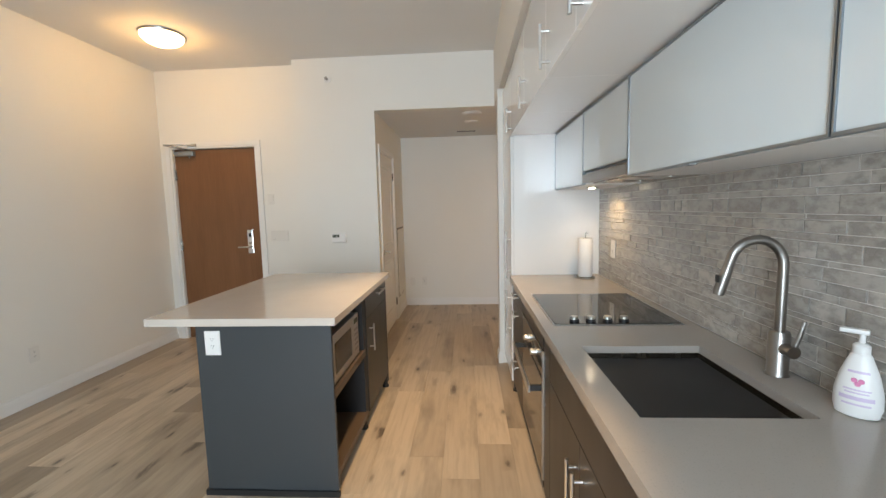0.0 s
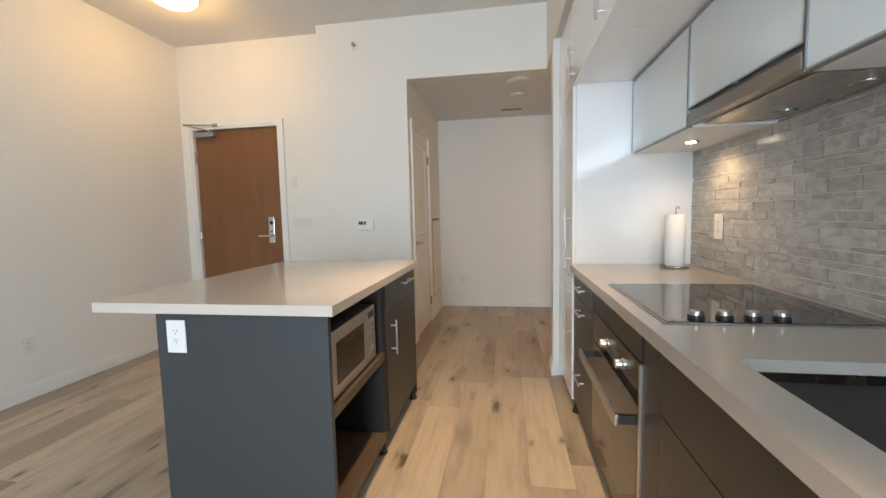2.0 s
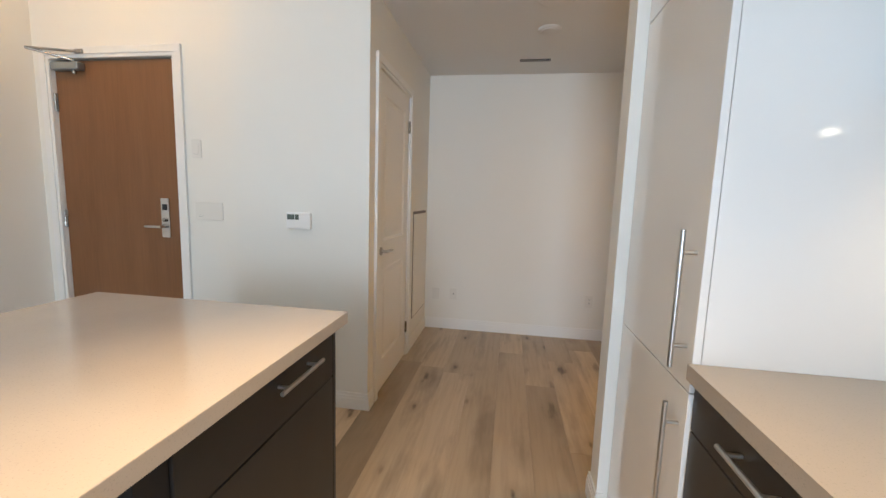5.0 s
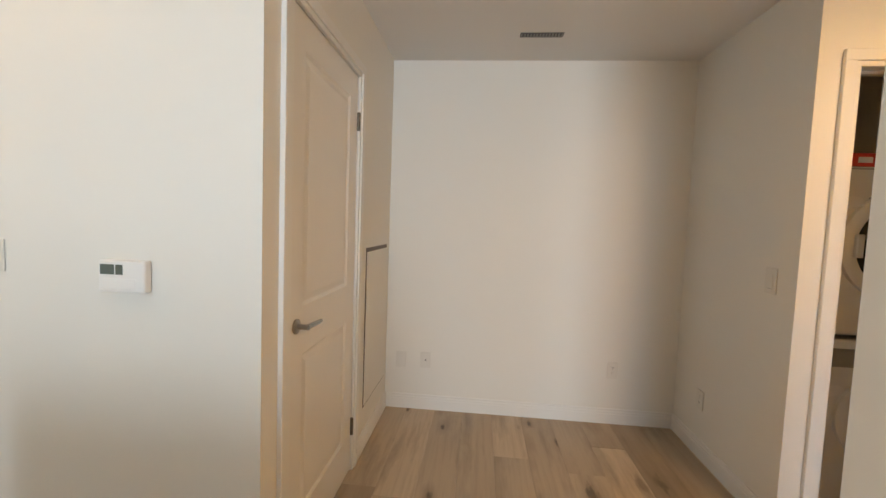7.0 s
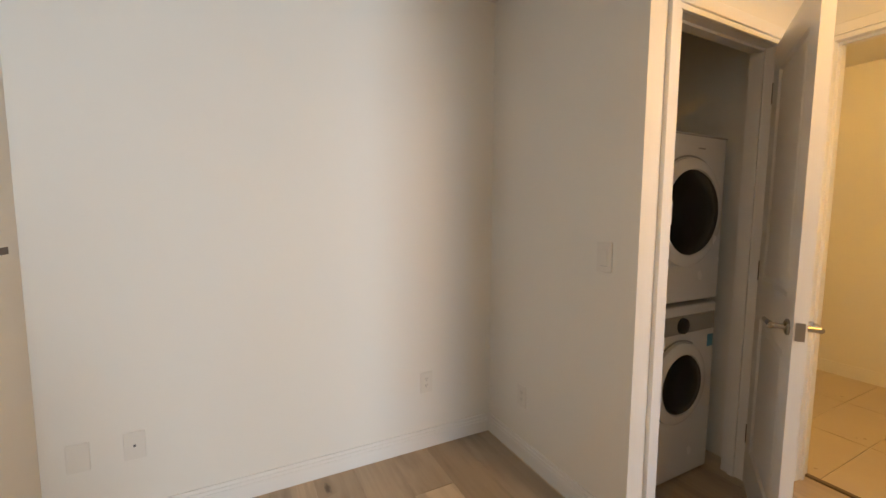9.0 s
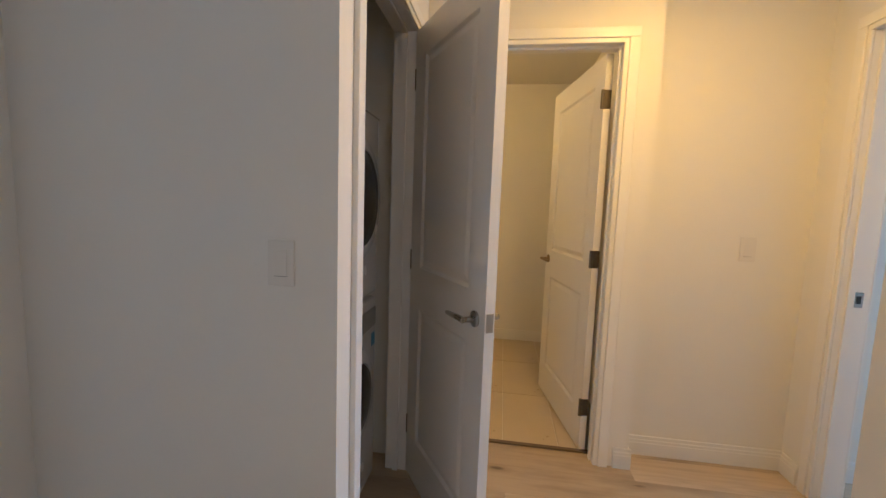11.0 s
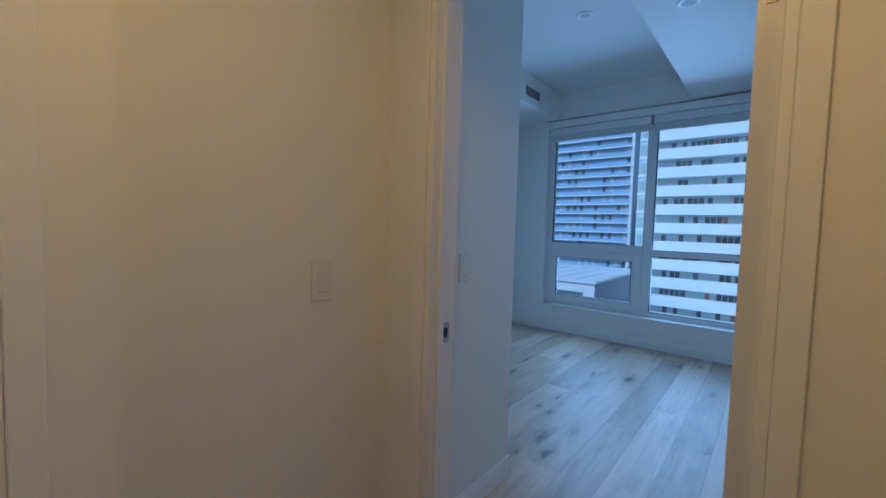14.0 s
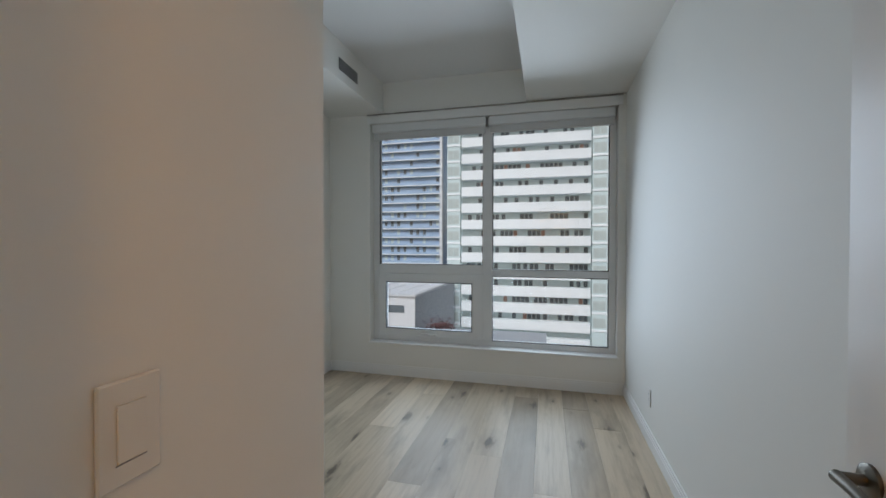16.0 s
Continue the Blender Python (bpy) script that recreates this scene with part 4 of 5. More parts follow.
def plate(name, label, at, n, w, h, slots=(), rocker=False, material=None, category="outlet"):
    """A wall plate at a point of a wall with normal n; slots: dark marks (u, v, width, height) in metres."""
    n = Vector(n)
    u = Vector((0, 0, 1)).cross(n)
    m = Matrix.Translation(at) @ Matrix((u, (0, 0, 1), n)).transposed().to_4x4()
    ob = thing(name, label, category, at)
    def piece(nm, a, b, mt, bev, parent):
        bm = box(a, b, bev)
        bmesh.ops.transform(bm, matrix=m, verts=bm.verts)
        return part(nm, bm, mt, parent)
    p = piece("cover", (-w / 2, -h / 2, 0), (w / 2, h / 2, 0.006), material or PLATE, 0.002, ob)
    if rocker:
        piece("rocker", (-0.017, -0.033, 0.006), (0.017, 0.033, 0.0085), material or PLATE, 0.0008, ob)
        piece("groove", (-0.018, -0.0355, 0.0058), (0.018, -0.034, 0.0066), GREYPLASTIC, 0, ob)
    for a, b, sw, sh in slots:
        piece("slot", (a - sw / 2, b - sh / 2, 0.0055), (a + sw / 2, b + sh / 2, 0.0066), GLYPH, 0, p)
    return ob


DUPLEX = [(-0.006, 0.022, 0.002, 0.008), (0.006, 0.022, 0.002, 0.007), (0, 0.012, 0.004, 0.004), (-0.006, -0.014, 0.002, 0.008), (0.006, -0.014, 0.002, 0.007), (0, -0.024, 0.004, 0.004)]
plate("outlet", "white double wall outlet on the stone backsplash", (1.1825, 3.545, 1.13), (-1, 0, 0), 0.074, 0.12, DUPLEX, material=PLASTIC)
plate("outlet", "white double outlet on the island's end panel", (-1.026, 2.699, 0.795), (0, -1, 0), 0.078, 0.122, DUPLEX, material=PLASTIC)
plate("outlet", "white wall outlet low on the long wall", (-3.132, 3.68, 0.377), (1, 0, 0), 0.075, 0.12, DUPLEX)
plate("outlet", "white wall outlet low on the den wall", (-0.412, 6.71, 0.357), (0, -1, 0), 0.072, 0.115, [(0, 0.0, 0.008, 0.010)])
plate("outlet", "white blank plate low on the den wall", (-0.588, 6.71, 0.352), (0, -1, 0), 0.072, 0.115)
plate("outlet", "white wall outlet low on the den wall", (0.875, 6.71, 0.37), (0, -1, 0), 0.072, 0.115, DUPLEX)
plate("outlet", "white wall outlet low on the den wall", (1.29, 6.40, 0.335), (-1, 0, 0), 0.072, 0.115, DUPLEX)
plate("light_switch", "white rocker light switch on the den wall", (1.29, 5.905, 1.12), (-1, 0, 0), 0.074, 0.12, rocker=True, category="light switch")
plate("light_switch", "white rocker light switch in the hall", (2.51, 4.152, 1.12), (-1, 0, 0), 0.074, 0.12, rocker=True, category="light switch")
plate("light_switch", "white rocker light switch beside the bedroom door", (2.472, 3.475, 1.12), (-1, 0, 0), 0.074, 0.12, rocker=True, category="light switch")
plate("outlet", "white wall outlet low on the bedroom wall", (1.33, 0.885, 0.312), (1, 0, 0), 0.072, 0.115, DUPLEX)
plate("light_switch", "white single light switch beside the entry door", (-1.92, 5.20, 1.56), (0, -1, 0), 0.07, 0.115, rocker=True, category="light switch")
plate("switch_plate", "wide white three-gang switch plate beside the entry", (-1.845, 5.20, 1.16), (0, -1, 0), 0.20, 0.115, [(-0.062, -0.035, 0.022, 0.002)], category="light switch")

th = thing("thermostat", "white wall thermostat with a small grey display", "thermostat", (-1.12, 5.044, 1.135))
part("body", box((-1.197, 5.016, 1.088), (-1.048, 5.0435, 1.184), 0.005, 2), PLASTIC, th)
part("display", box((-1.19, 5.0145, 1.142), (-1.145, 5.0165, 1.172)), LCD, th)
part("display", box((-1.140, 5.0145, 1.142), (-1.118, 5.0165, 1.172)), LCD, th)
part("flap", box((-1.185, 5.0145, 1.098), (-1.075, 5.0165, 1.130), 0.001), PLASTIC, th)
sp = thing("sprinkler", "small chrome wall sprinkler head on a white plate", "sprinkler", (-1.17, 5.044, 2.755))
part("plate", lathe(bmesh.new(), [(0.036, 0), (0.034, 0.006), (0.016, 0.010)], seg=24, m=pose(-1.17, 5.0435, 2.755, 90)), PLASTIC, sp, smooth=40)
part("head", lathe(bmesh.new(), [(0.012, 0), (0.010, 0.02), (0.017, 0.032), (0.017, 0.036)], seg=16, m=pose(-1.17, 5.034, 2.755, 90)), NICKEL, sp, smooth=40)

# ceiling lamps, discs and vents
cl = thing("ceiling_lamp", "round flush ceiling lamp with glowing opal glass", "ceiling lamp", (-2.36, 4.34, 2.967))
part("pan", lathe(bmesh.new(), [(0.17, 2.950), (0.175, 2.9665)], (-2.36, 4.34, 0), 40), NICKEL, cl, smooth=40)
shade = part("shade", lathe(bmesh.new(), [(0.02, 2.872), (0.08, 2.878), (0.13, 2.900), (0.160, 2.930), (0.165, 2.950)], (-2.36, 4.34, 0), 40), LAMPGLASS, cl, "opal glass shade, lit", 60)
shade.visible_shadow = False
hl = thing("ceiling_lamp", "round flush hall ceiling lamp with glowing opal glass", "ceiling lamp", (1.62, 4.73, 2.43))
part("pan", lathe(bmesh.new(), [(0.15, 2.415), (0.155, 2.4295)], (1.62, 4.73, 0), 40), NICKEL, hl, smooth=40)
shade = part("shade", lathe(bmesh.new(), [(0.02, 2.345), (0.08, 2.352), (0.125, 2.375), (0.14, 2.415)], (1.62, 4.73, 0), 40), LAMPGLASS, hl, "opal glass shade, lit", 60)
shade.visible_shadow = False
bl = thing("ceiling_lamp", "round flush bathroom ceiling lamp with glowing opal glass", "ceiling lamp", (3.2, 5.75, 2.43))
part("pan", lathe(bmesh.new(), [(0.15, 2.415), (0.155, 2.4295)], (3.2, 5.75, 0), 40), NICKEL, bl, smooth=40)
shade = part("shade", lathe(bmesh.new(), [(0.02, 2.345), (0.08, 2.352), (0.125, 2.375), (0.14, 2.415)], (3.2, 5.75, 0), 40), LAMPGLASS, bl, "opal glass shade, lit", 60)
shade.visible_shadow = False


def disc(name, label, x, y, z, r, material, category):
    d = thing(name, label, category, (x, y, z))
    part("rim", lathe(bmesh.new(), [(r * 0.8, z - 0.014), (r * 0.93, z - 0.012), (r, z - 0.006), (r, z - 0.0005)], (x, y, 0), 32), material, d, smooth=40)
    part("cap", lathe(bmesh.new(), [(r * 0.55, z - 0.019), (r * 0.7, z - 0.018), (r * 0.74, z - 0.0135)], (x, y, 0), 32), material, d, smooth=40)


disc("smoke_alarm", "round cream smoke alarm on the den ceiling", 0.297, 5.735, 2.43, 0.075, CEIL, "smoke alarm")
disc("ceiling_speaker", "round flat cream cover on the den ceiling", 0.297, 5.315, 2.43, 0.105, CEIL, "ceiling cover")
# the last two are assumed fixtures, added for the aisle spots
for x, y, z in ((2.70, 1.68, 2.967), (1.93, 2.05, 2.66), (0.0, 1.75, 2.967), (0.0, 3.3, 2.967)):
    pl = thing("pot_light", "recessed ceiling light with a white trim ring, off" if x > 1 else "unseen recessed ceiling light added over the kitchen aisle, lit", "ceiling light", (x, y, z))
    part("trim_ring", lathe(bmesh.new(), [(0.042, z - 0.004), (0.060, z - 0.006), (0.064, z - 0.0005)], (x, y, 0), 32), TRIM, pl, smooth=40)
    part("lens", lathe(bmesh.new(), [(0.040, z - 0.0046), (0.041, z - 0.0035)], (x, y, 0), 24), GREYPLASTIC if x > 1 else LAMPGLASS, pl)


def grille(label, a, b, axis, depth, n, along):
    """A vent: frame, dark backing and slats, in the box a..b that lies on a surface; axis: its normal."""
    v = thing("vent", label, "vent", [(a[i] + b[i]) / 2 for i in range(3)])
    part("backing", box(a, b), BLACK, v)
    lo, hi = list(a), list(b)
    span = b[along] - a[along]
    for k in range(n):
        p, q = list(a), list(b)
        p[along] = a[along] + span * (k + 0.28) / n
        q[along] = a[along] + span * (k + 0.72) / n
        if depth > 0:
            p[axis], q[axis] = b[axis], b[axis] + depth
        else:
            p[axis], q[axis] = a[axis] + depth, a[axis]
        part("slat", box(p, q), GREYPLASTIC, v)
    return v


grille("small dark slotted air vent in the den ceiling", (0.117, 6.315, 2.426), (0.361, 6.365, 2.4295), 2, -0.003, 14, 0)
vb = grille("dark grey slotted air grille in the bulkhead", (3.6165, 0.585, 2.735), (3.6195, 0.905, 2.830), 0, -0.004, 6, 2)

# access panel in the den wall
ap = thing("access_panel", "white painted access panel with a dark gap round it", "access panel", (-0.70, 6.38, 0.24), kind="structure")
# no real gap: a brown sheet gives the joint's shade as colour
part("gap", box((-0.6995, 6.134, 0.246), (-0.6975, 6.632, 1.174)), EDGEWOOD, ap, "brown strip painted as the gap's shadow")
part("panel", box((-0.699, 6.150, 0.256), (-0.693, 6.622, 1.150), 0.001), PAINT, ap)

# ---- island ----
il = thing("kitchen_island", "slate-grey island with an open niche and dark cabinet", "kitchen island", (-0.77, 3.35, 0))
part("end_panel", box((-1.112, 2.700, 0.03), (-0.437, 2.722, 0.884), 0.0015), SLATE, il, "blue-grey painted end panel")
part("back_panel", box((-1.112, 2.722, 0.03), (-1.092, 3.985, 0.884)), SLATE, il)
part("end_panel", box((-1.112, 3.985, 0.03), (-0.437, 4.003, 0.884), 0.0015), DARK, il)
part("plinth", boxes(((-1.122, 2.690, 0), (-0.43, 2.704, 0.030)), ((-1.122, 2.704, 0), (-1.105, 3.99, 0.030)), ((-1.09, 3.96, 0), (-0.52, 3.975, 0.09)), ((-0.52, 2.71, 0), (-0.505, 3.96, 0.09))), BLACK, il, "black rubber base trim")
part("divider", box((-1.09, 3.300, 0.10), (-0.445, 3.365, 0.884)), INSIDE, il)
part("niche_back", box((-1.0, 2.722, 0.10), (-0.985, 3.300, 0.884)), INSIDE, il)
part("niche_top", box((-0.985, 2.722, 0.873), (-0.46, 3.300, 0.884)), INSIDE, il)
part("shelf", box((-0.985, 2.722, 0.505), (-0.452, 3.300, 0.538)), INSIDE, il)
part("shelf_edge", box((-0.452, 2.722, 0.500), (-0.436, 3.312, 0.540), 0.001), EDGEWOOD, il, "brown wood-grain shelf edge")
part("bottom_shelf", box((-0.985, 2.722, 0.095), (-0.452, 3.300, 0.125)), EDGEWOOD, il)
part("bottom_edge", box((-0.452, 2.722, 0.090), (-0.436, 3.312, 0.127), 0.001), EDGEWOOD, il, "brown wood-grain shelf edge")
part("cabinet_box", box((-1.09, 3.365, 0.10), (-0.458, 3.985, 0.884)), INSIDE, il)
d = part("drawer", box((-0.457, 3.367, 0.722), (-0.438, 3.983, 0.876), 0.0012), DARK, il)
bar_handle(d, (-0.438, 3.645, 0.828), (-0.438, 3.855, 0.828), (0.030, 0, 0))
d = part("door", box((-0.457, 3.367, 0.095), (-0.438, 3.983, 0.718), 0.0012), DARK, il)
bar_handle(d, (-0.438, 3.448, 0.485), (-0.438, 3.448, 0.668), (0.030, 0, 0))
part("foot", lathe(bmesh.new(), [(0.026, 0), (0.026, 0.012), (0.017, 0.018), (0.017, 0.09)], (-0.455, 3.955, 0), 18), BLACK, il, "black adjustable foot", 40)
part("foot", lathe(bmesh.new(), [(0.026, 0), (0.026, 0.012), (0.017, 0.018), (0.017, 0.09)], (-0.47, 3.33, 0), 18), BLACK, il, "black adjustable foot", 40)
it = thing("island_top", "glossy beige quartz island slab overhanging one side", "countertop", (-0.9, 3.37, 0.888))
part("slab", box((-1.345, 2.667, 0.8855), (-0.403, 4.022, 0.923), 0.002, 2), ISLEQ, it)

mw = thing("microwave", "stainless microwave with a dark window on the island shelf", "microwave", (-0.7, 3.0, 0.54))
part("case", box((-0.90, 2.760, 0.548), (-0.478, 3.240, 0.800), 0.004), STEEL, mw)
for x, y in ((-0.86, 2.80), (-0.86, 3.20), (-0.52, 2.80), (-0.52, 3.20)):
    part("foot", rod(bmesh.new(), (x, y, 0.538), (x, y, 0.548), 0.012, seg=10), BLACK, mw)
d = part("door", box((-0.478, 2.757, 0.546), (-0.456, 3.128, 0.802), 0.002), STEEL, mw, "brushed steel door surround")
part("window", box((-0.458, 2.800, 0.588), (-0.4545, 3.090, 0.752), 0.0012), BLACKGLASS, d)
cp = part("control_panel", box((-0.478, 3.130, 0.546), (-0.456, 3.242, 0.802), 0.002), STEEL, mw)
part("display", box((-0.4565, 3.150, 0.750), (-0.4545, 3.222, 0.780)), LCD, cp)
for r in range(5):
    for c in range(3):
        part("button", box((-0.4565, 3.152 + c * 0.025, 0.708 - r * 0.03), (-0.4548, 3.170 + c * 0.025, 0.720 - r * 0.03)), GREYPLASTIC, cp)
br = thing("coiled_cord", "grey power cord and plug hanging inside the niche", "power cord", (-0.82, 2.98, 0.505))
bm = box((-0.84, 2.955, 0.395), (-0.80, 2.995, 0.470), 0.008, 2)
part("plug", bm, GREYPLASTIC, br)
part("cord", tube(bmesh.new(), [(-0.82, 2.975, 0.470), (-0.82, 2.972, 0.504)], 0.005, 8), GREYPLASTIC, br)


# ---- laundry closet ----
def laundry(name, label, z0, z1, win_z, win_r, front=5.905):
    w = thing(name, label, name, (1.79, front + 0.33, z0))
    part("case", box((1.495, front, z0 + 0.012), (2.085, front + 0.60, z1), 0.012, 2), APPLIANCE, w)
    cx = 1.80
    ring = part("door_ring", lathe(bmesh.new(), [(win_r + 0.055, 0), (win_r + 0.053, 0.018), (win_r + 0.035, 0.030), (win_r + 0.004, 0.032), (win_r, 0.024)], seg=48, m=pose(cx, front + 0.001, win_z, 90)), APPLIANCE, w, "white round door ring", 40)
    part("door_glass", lathe(bmesh.new(), [(win_r + 0.002, 0.022), (win_r - 0.01, 0.036), (win_r * 0.6, 0.044), (0.01, 0.046)], seg=48, m=pose(cx, front + 0.001, win_z, 90)), DRUMGLASS, ring, "dark bulging door glass", 50)
    bm = tube(bmesh.new(), [(cx + (win_r + 0.062) * math.cos(a), front - 0.004, win_z + (win_r + 0.062) * math.sin(a)) for a in [radians(62 + 5 * k) for k in range(13)]], 0.004, 8)
    part("trim_arc", bm, GREYPLASTIC, w)
    return w


dw = laundry("washer", "white front-loading washing machine under the dryer", 0.0, 0.865, 0.500, 0.142)
part("control_panel", box((1.515, 5.899, 0.735), (2.065, 5.906, 0.822), 0.003), GREYPLASTIC, dw, "grey control strip")
part("dial", lathe(bmesh.new(), [(0.038, 0), (0.036, 0.012), (0.030, 0.016)], seg=28, m=pose(1.81, 5.899, 0.775, 90)), BLACK, dw, smooth=40)
part("detergent_drawer", box((1.525, 5.896, 0.740), (1.665, 5.899, 0.815), 0.002), GREYPLASTIC, dw)
part("sticker", box((2.022, 5.903, 0.645), (2.066, 5.9052, 0.705)), BLUE, dw, "small blue sticker")
dy = laundry("dryer", "white stacked tumble dryer with a black round door", 0.872, 1.655, 1.298, 0.190)
part("badge", box((1.86, 5.9035, 1.585), (1.91, 5.9052, 1.592)), GREYPLASTIC, dy)
part("top_edge", box((1.500, 5.902, 1.640), (2.08, 5.906, 1.646)), GREYPLASTIC, dy)
part("hinge_tab", box((1.598, 5.858, 1.245), (1.630, 5.905, 1.350), 0.004), APPLIANCE, dy)
bx_ = thing("red_carton", "small red carton lying on the dryer", "box", (1.64, 5.96, 1.655))
part("carton", box((1.590, 5.915, 1.656), (1.700, 6.03, 1.715), 0.002), RED, bx_)
part("label", box((1.615, 5.9142, 1.672), (1.675, 5.9152, 1.698)), PLASTIC, bx_)


# ---- the city beyond the window ----
CONCRETE = surface("white_concrete", (0.76, 0.81, 0.83), 0.7, vary=0.07, scale=0.2, fine=2)
PALEGLASS = surface("pale_green_glass", (0.54, 0.66, 0.67), 0.15, vary=0.10, scale=0.3, fine=1.0)
BLUEGLASS = surface("blue_glass", (0.38, 0.54, 0.74), 0.12, vary=0.25, scale=0.12, fine=0.5)
DARKGLASS = surface("dark_window", (0.14, 0.17, 0.19), 0.12, vary=0.3, scale=0.4, fine=0.8)
BAYGLASS = surface("bay_glass", (0.52, 0.60, 0.59), 0.10, vary=0.3, scale=0.35, fine=0.7)
ROOF = surface("roof_membrane", (0.58, 0.60, 0.62), 0.8, vary=0.08, scale=0.2, fine=1.5)
SHEET = surface("metal_cladding", (0.62, 0.64, 0.66), 0.5, vary=0.05, scale=0.3, fine=2)
# cladding darkened for the low building's shaded side; also the podium's own grey
SHADED = surface("shaded_and_grey_cladding", (0.30, 0.33, 0.36), 0.6, vary=0.06, scale=0.3, fine=2)
STREET = surface("street", (0.10, 0.10, 0.10), 0.9, vary=0.15, scale=0.05, fine=0.6)
LEAF = surface("russet_leaves", (0.16, 0.045, 0.045), 0.7, vary=0.4, scale=0.8, fine=3)
BARK = surface("bark", (0.10, 0.075, 0.055), 0.9, vary=0.2, fine=6)
RUST = surface("russet_curtain", (0.36, 0.20, 0.15), 0.8, vary=0.1)
GZ = -34.0

solid("ground", box((-600, -900, GZ - 0.5), (700, -0.4, GZ)), STREET, "grey city ground far below", "ground", "structure")


def banded_tower():
    """Pale block: white balcony bands storey by storey, glazing set back behind them, a glass corner at each end."""
    rng = random.Random(3)
    t = thing("apartment_building", "pale apartment block with long white balcony bands", "building", (5, -62, GZ))
    y0, xa, xb = -64.7, -4.8, 16.4
    part("core", box((xa - 2.6, y0 - 16, GZ), (xb + 2.6, y0 - 1.6, 52)), PALEGLASS, t)
    part("glass_corner", box((xa - 2.6, y0 - 1.6, GZ), (xa - 0.25, y0 - 0.3, 52)), PALEGLASS, t, "pale glass corner bay")
    part("glass_corner", box((xb + 0.25, y0 - 1.6, GZ), (xb + 2.6, y0 - 0.3, 52)), PALEGLASS, t, "pale glass corner bay")
    band = finish("balcony", box((xa, -1.59, -0.1), (xb, 0, 1.50)), CONCRETE)
    sill = finish("corner_band", boxes(((xa - 2.65, -1.59, 0.2), (xa - 0.25, -0.2, 0.55)), ((xb + 0.25, -1.59, 0.2), (xb + 2.65, -0.2, 0.55))), CONCRETE)
    win = finish("window", box((0, 0, 0), (0.62, 0.05, 0.95)), DARKGLASS)
    rust = finish("window", box((0, 0, 0), (0.62, 0.05, 0.95)), RUST)
    bay = finish("window", boxes(((0, 0, 0), (0.9, 0.05, 1.5)), ((1.0, 0, 0), (1.9, 0.05, 1.5))), BAYGLASS)
    for k in range(-10, 15):
        z = 1.171 + k * 2.826
        for mesh in (band, sill):
            ob = new(mesh.name, mesh)
            ob.parent, ob.location = t, (-5, 62 + y0, z - GZ)
        x = xa + 0.3
        while x < xb - 1.2:
            if rng.random() < 0.74 and -14 < z < 24:
                ob = new("window", rust if rng.random() < 0.05 else win)
                ob.parent, ob.location = t, (x - 5, 62 + y0 - 1.6, z + 1.52 - GZ)
            x += rng.choice((0.74, 0.74, 0.74, 0.74, 1.1, 2.4))
        if -14 < z < 24:
            for x in (xa - 2.35, xb + 0.5):
                ob = new("window", bay)
                ob.parent, ob.location = t, (x - 5, 62 + y0 - 0.3, z + 0.85 - GZ)


def blue_tower():
    """Taller blue glass tower with thin balcony slabs on every storey."""
    rng = random.Random(5)
    t = thing("glass_tower", "blue glass high-rise with thin pale balcony slabs", "building", (48, -135, GZ))
    y0, xa, xb = -125.0, 36.4, 84.0
    part("core", box((xa, y0 - 25, GZ), (xb, y0 - 1.2, 95)), BLUEGLASS, t)
    part("corner_fin", box((xa - 0.9, y0 - 1.4, GZ), (xa, y0 + 0.1, 95)), SHEET, t, "pale corner fin")
    slab = finish("balcony_slab", box((xa, -1.3, 0), (xb, 0, 0.30)), CONCRETE)
    rail = finish("glass_rail", box((xa, -0.06, 0.30), (xb, 0, 1.05)), BLUEGLASS)
    win = finish("window", box((0, 0, 0), (1.0, 0.06, 1.7)), PALEGLASS)
    dark = finish("window", box((0, 0, 0), (1.0, 0.06, 1.7)), DARKGLASS)
    for k in range(-11, 30):
        z = 0.5 + k * 2.9
        for mesh in (slab, rail):
            ob = new(mesh.name, mesh)
            ob.parent, ob.location = t, (-48, 135 + y0, z - GZ)
        if -16 < z < 50:
            x = xa + 0.5
            while x < 64:
                r = rng.random()
                if r < 0.55:
                    ob = new("window", win if r < 0.30 else dark)
                    ob.parent, ob.location = t, (x - 48, 135 + y0 - 1.19, z + 1.0 - GZ)
                x += 2.3


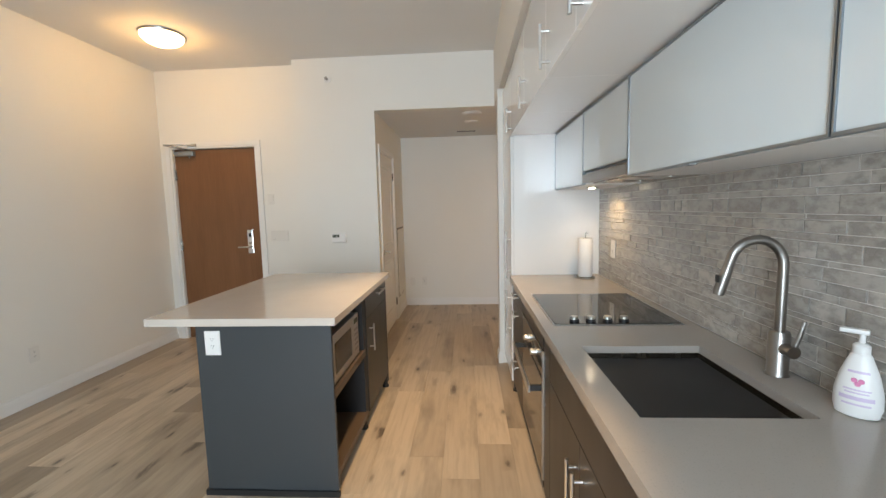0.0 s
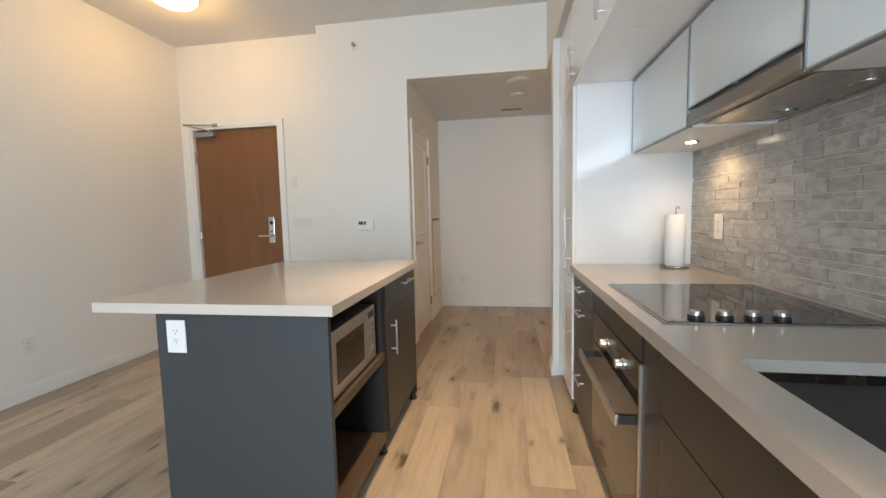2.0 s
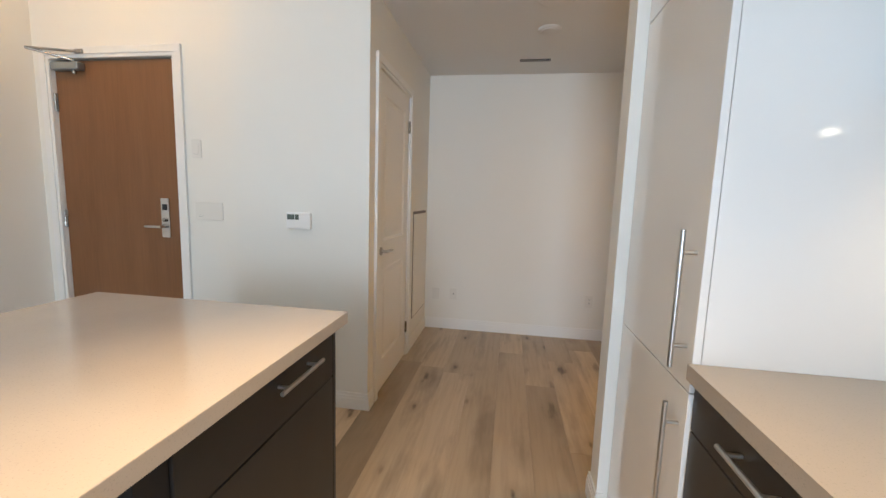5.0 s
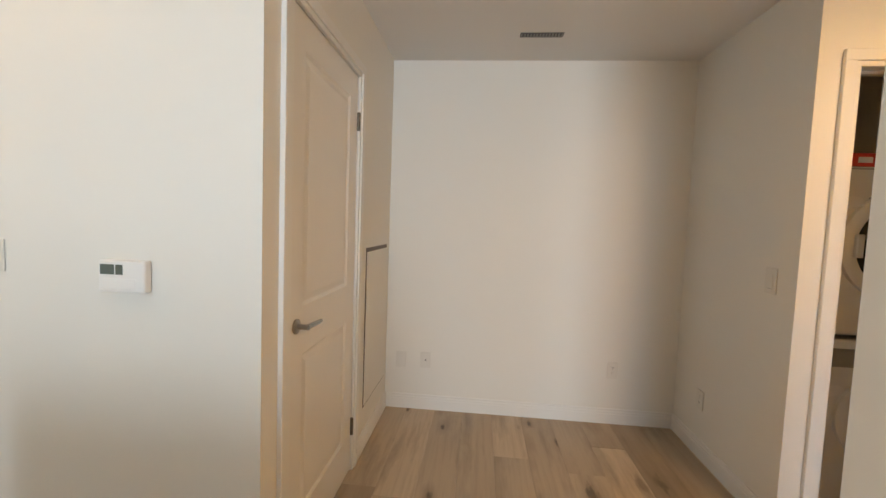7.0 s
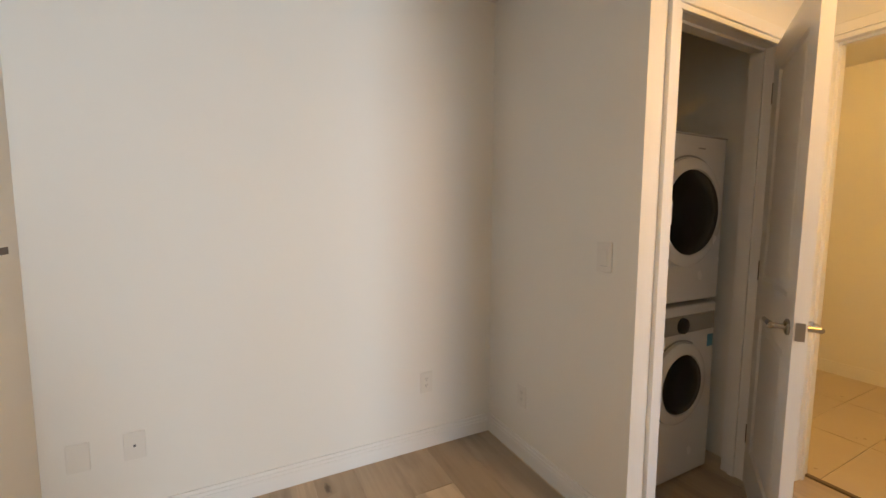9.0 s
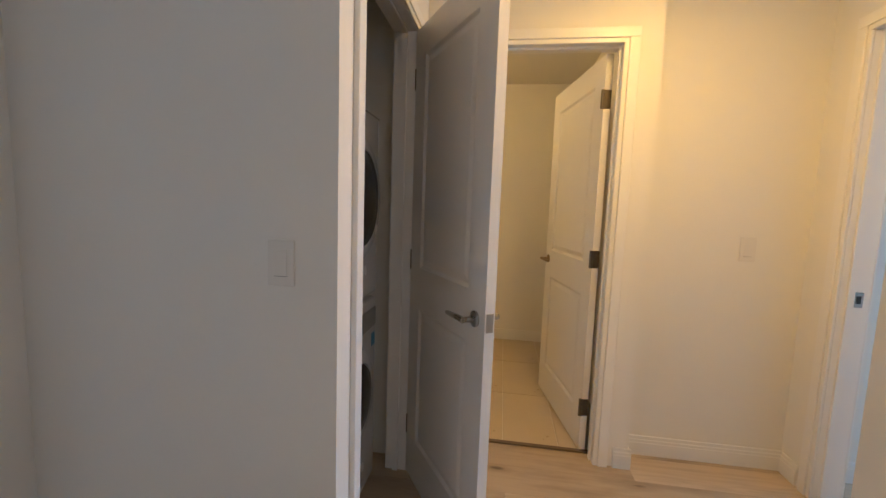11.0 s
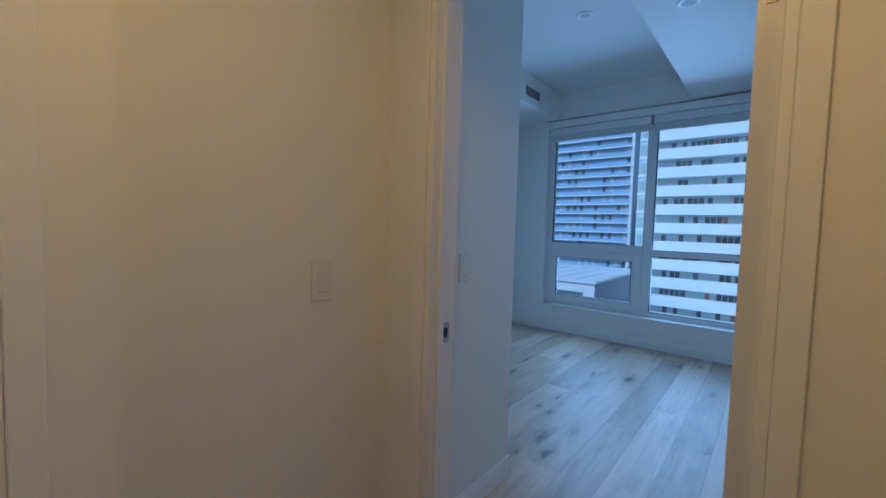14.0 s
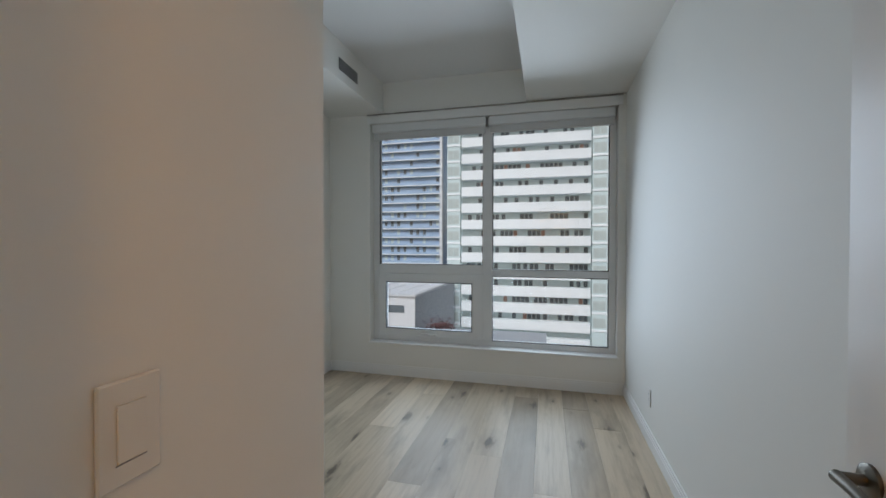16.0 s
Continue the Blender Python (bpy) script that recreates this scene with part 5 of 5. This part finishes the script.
def low_hall():
    t = thing("low_building", "low white flat-roofed building with a dark window strip", "building", (25, -52, GZ))
    part("wall", box((17.3, -63, GZ), (34, -42, -5.0)), SHEET, t)
    # thin darker sheet: the side's shade is put into its colour
    part("side_wall", box((17.25, -63, GZ), (17.3, -42.05, -5.02)), SHADED, t, "side wall with its shade painted in grey")
    part("roof", box((17.1, -63.2, -5.0), (34.2, -41.8, -4.75)), ROOF, t, "pale flat roof with seams")
    for k in range(7):
        part("roof_seam", box((17.4 + k * 2.4, -63, -4.75), (17.5 + k * 2.4, -42, -4.68)), SHEET, t)
    part("window", box((18.6, -42.02, -7.0), (33, -41.96, -6.1)), DARKGLASS, t)
    pod = thing("podium", "grey concrete podium roof between the buildings", "building", (11, -45, GZ))
    part("deck", box((2, -56, GZ), (17.2, -38, -11.5)), SHADED, pod)
    rng = random.Random(9)
    tree = thing("tree", "small russet-leaved tree on a podium roof", "tree", (14.6, -44, -11.5))
    bm = tube(bmesh.new(), [(14.6, -44, -11.5), (14.65, -44, -10.4), (14.6, -44.05, -9.4)], [0.13, 0.10, 0.05], 8)
    for a in range(5):
        e = Vector((14.6 + math.cos(a * 1.3) * 1.2, -44 + math.sin(a * 1.3) * 1.0, -8.9 + 0.2 * a))
        tube(bm, [(14.62, -44, -10.2 + 0.12 * a), e], [0.05, 0.015], 6)
    part("trunk", bm, BARK, tree)
    bm = bmesh.new()
    for _ in range(700):
        d = Vector((rng.gauss(0, 1), rng.gauss(0, 0.85), rng.gauss(0, 0.55)))
        p = Vector((14.6, -44, -9.0)) + d * 0.8
        s, a = rng.uniform(0.10, 0.22), rng.uniform(0, 6.28)
        u = Vector((math.cos(a), math.sin(a), rng.uniform(-0.5, 0.5))) * s
        w = Vector((-math.sin(a), math.cos(a), rng.uniform(-0.7, 0.7))) * s * 0.6
        bm.faces.new([bm.verts.new(p + v) for v in (u, w, -u, -w)])
    part("crown", bm, LEAF, tree)["kind"] = "stuff"


banded_tower()
blue_tower()
low_hall()


# ---- floor planks, wall tiles and bath tiles ----
def plank_floor():
    """Boards run along y, in rows 0.20 wide with staggered ends; cut where the bathroom begins."""
    rng = random.Random(7)
    f = bpy.data.objects["floor"]
    width, n = 0.20, 0
    cache = {}
    x = -3.132
    while x < 4.22:
        x1 = min(x + width, 4.22)
        y = -rng.uniform(1.1, 2.6)
        while y < 6.71:
            y1 = y + rng.choice((1.82, 1.82, 1.52, 1.22, 1.82))
            lo, hi = max(y, -1.0 if x1 < 1.25 else 0.0), min(y1, 6.71)
            if x1 > 2.47:
                hi = min(hi, 4.68)
            if x > 2.3 and x < 2.47 and hi > 4.8:
                hi = min(hi, 6.71)
            if hi - lo > 0.05:
                key = (round(x1 - x, 3), round(hi - lo, 2))
                if key not in cache:
                    bm = box((-key[0] / 2 + 0.0003, -key[1] / 2 + 0.0003, -0.011), (key[0] / 2 - 0.0003, key[1] / 2 - 0.0003, 0.0))
                    top = [e for e in bm.edges if all(v.co.z > -0.001 for v in e.verts)]
                    bmesh.ops.bevel(bm, geom=top, offset=0.0004, segments=1, affect="EDGES")
                    cache[key] = finish("plank", bm, PLANK)
                ob = new("plank", cache[key])
                ob.parent = f
                ob.location = ((x + x1) / 2, (lo + hi) / 2, 0)
                n += 1
            y = y1
        x = x1
    return n


plank_floor()

bf = solid("floor_bath", box((2.47, 4.68, -0.012), (4.30, 6.55, -0.002)), GROUT, "beige tiled bathroom floor", "floor", "structure")
tile_mesh = finish("tile", box((-0.298, -0.148, -0.008), (0.298, 0.148, 0.004), 0.0015), BATHTILE)
for i in range(3):
    for k in range(6):
        ob = new("tile", tile_mesh)
        ob.parent = bf
        ob.location = (2.77 + i * 0.6, 4.84 + k * 0.3, 0)
solid("threshold", box((2.448, 4.838, -0.002), (2.474, 5.64, 0.010), 0.003), EDGEWOOD, "wooden threshold strip at the bathroom", "threshold", "structure")


def splash_tiles():
    """Random-length stone strips in courses of three heights over the counter."""
    rng = random.Random(11)
    back = solid("backsplash", box((1.1866, 0.02, 0.9125), (1.1995, 3.852, 1.545)), GROUT, "grey split-stone strip tile backsplash", "backsplash", "structure")
    z, rest, cache, row = 0.914, bmesh.new(), {}, 0
    while z < 1.535:
        h = (0.040, 0.017, 0.048, 0.024, 0.036, 0.016, 0.052, 0.022, 0.033)[row % 9]
        h = min(h, 1.543 - z)
        y = 0.03 - rng.uniform(0, 0.1)
        while y < 3.845:
            ln = rng.choice((0.06, 0.09, 0.13, 0.17, 0.21, 0.11))
            y1 = min(y + ln, 3.848)
            lo = max(y, 0.03)
            if y1 - lo > 0.012 and h > 0.01:
                d = rng.choice((0.0, 0.0008, 0.0016, 0.0024))
                if lo > 1.6:
                    key = (round(y1 - lo, 3), round(h, 3), d)
                    if key not in cache:
                        cache[key] = finish("tile", box((-0.008 - d, -key[0] / 2 + 0.0013, -key[1] / 2 + 0.0013), (0, key[0] / 2 - 0.0013, key[1] / 2 - 0.0013), 0.0008), TILE)
                    ob = new("tile", cache[key])
                    ob.parent = back
                    ob.location = (1.193, (lo + y1) / 2, z + h / 2)
                else:
                    bx(rest, (1.185 - d, lo + 0.0013, z + 0.0013), (1.193, y1 - 0.0013, z + h - 0.0013))
            y = y1
        z += h
        row += 1
    part("tiles", rest, TILE, back)["kind"] = "stuff"


splash_tiles()
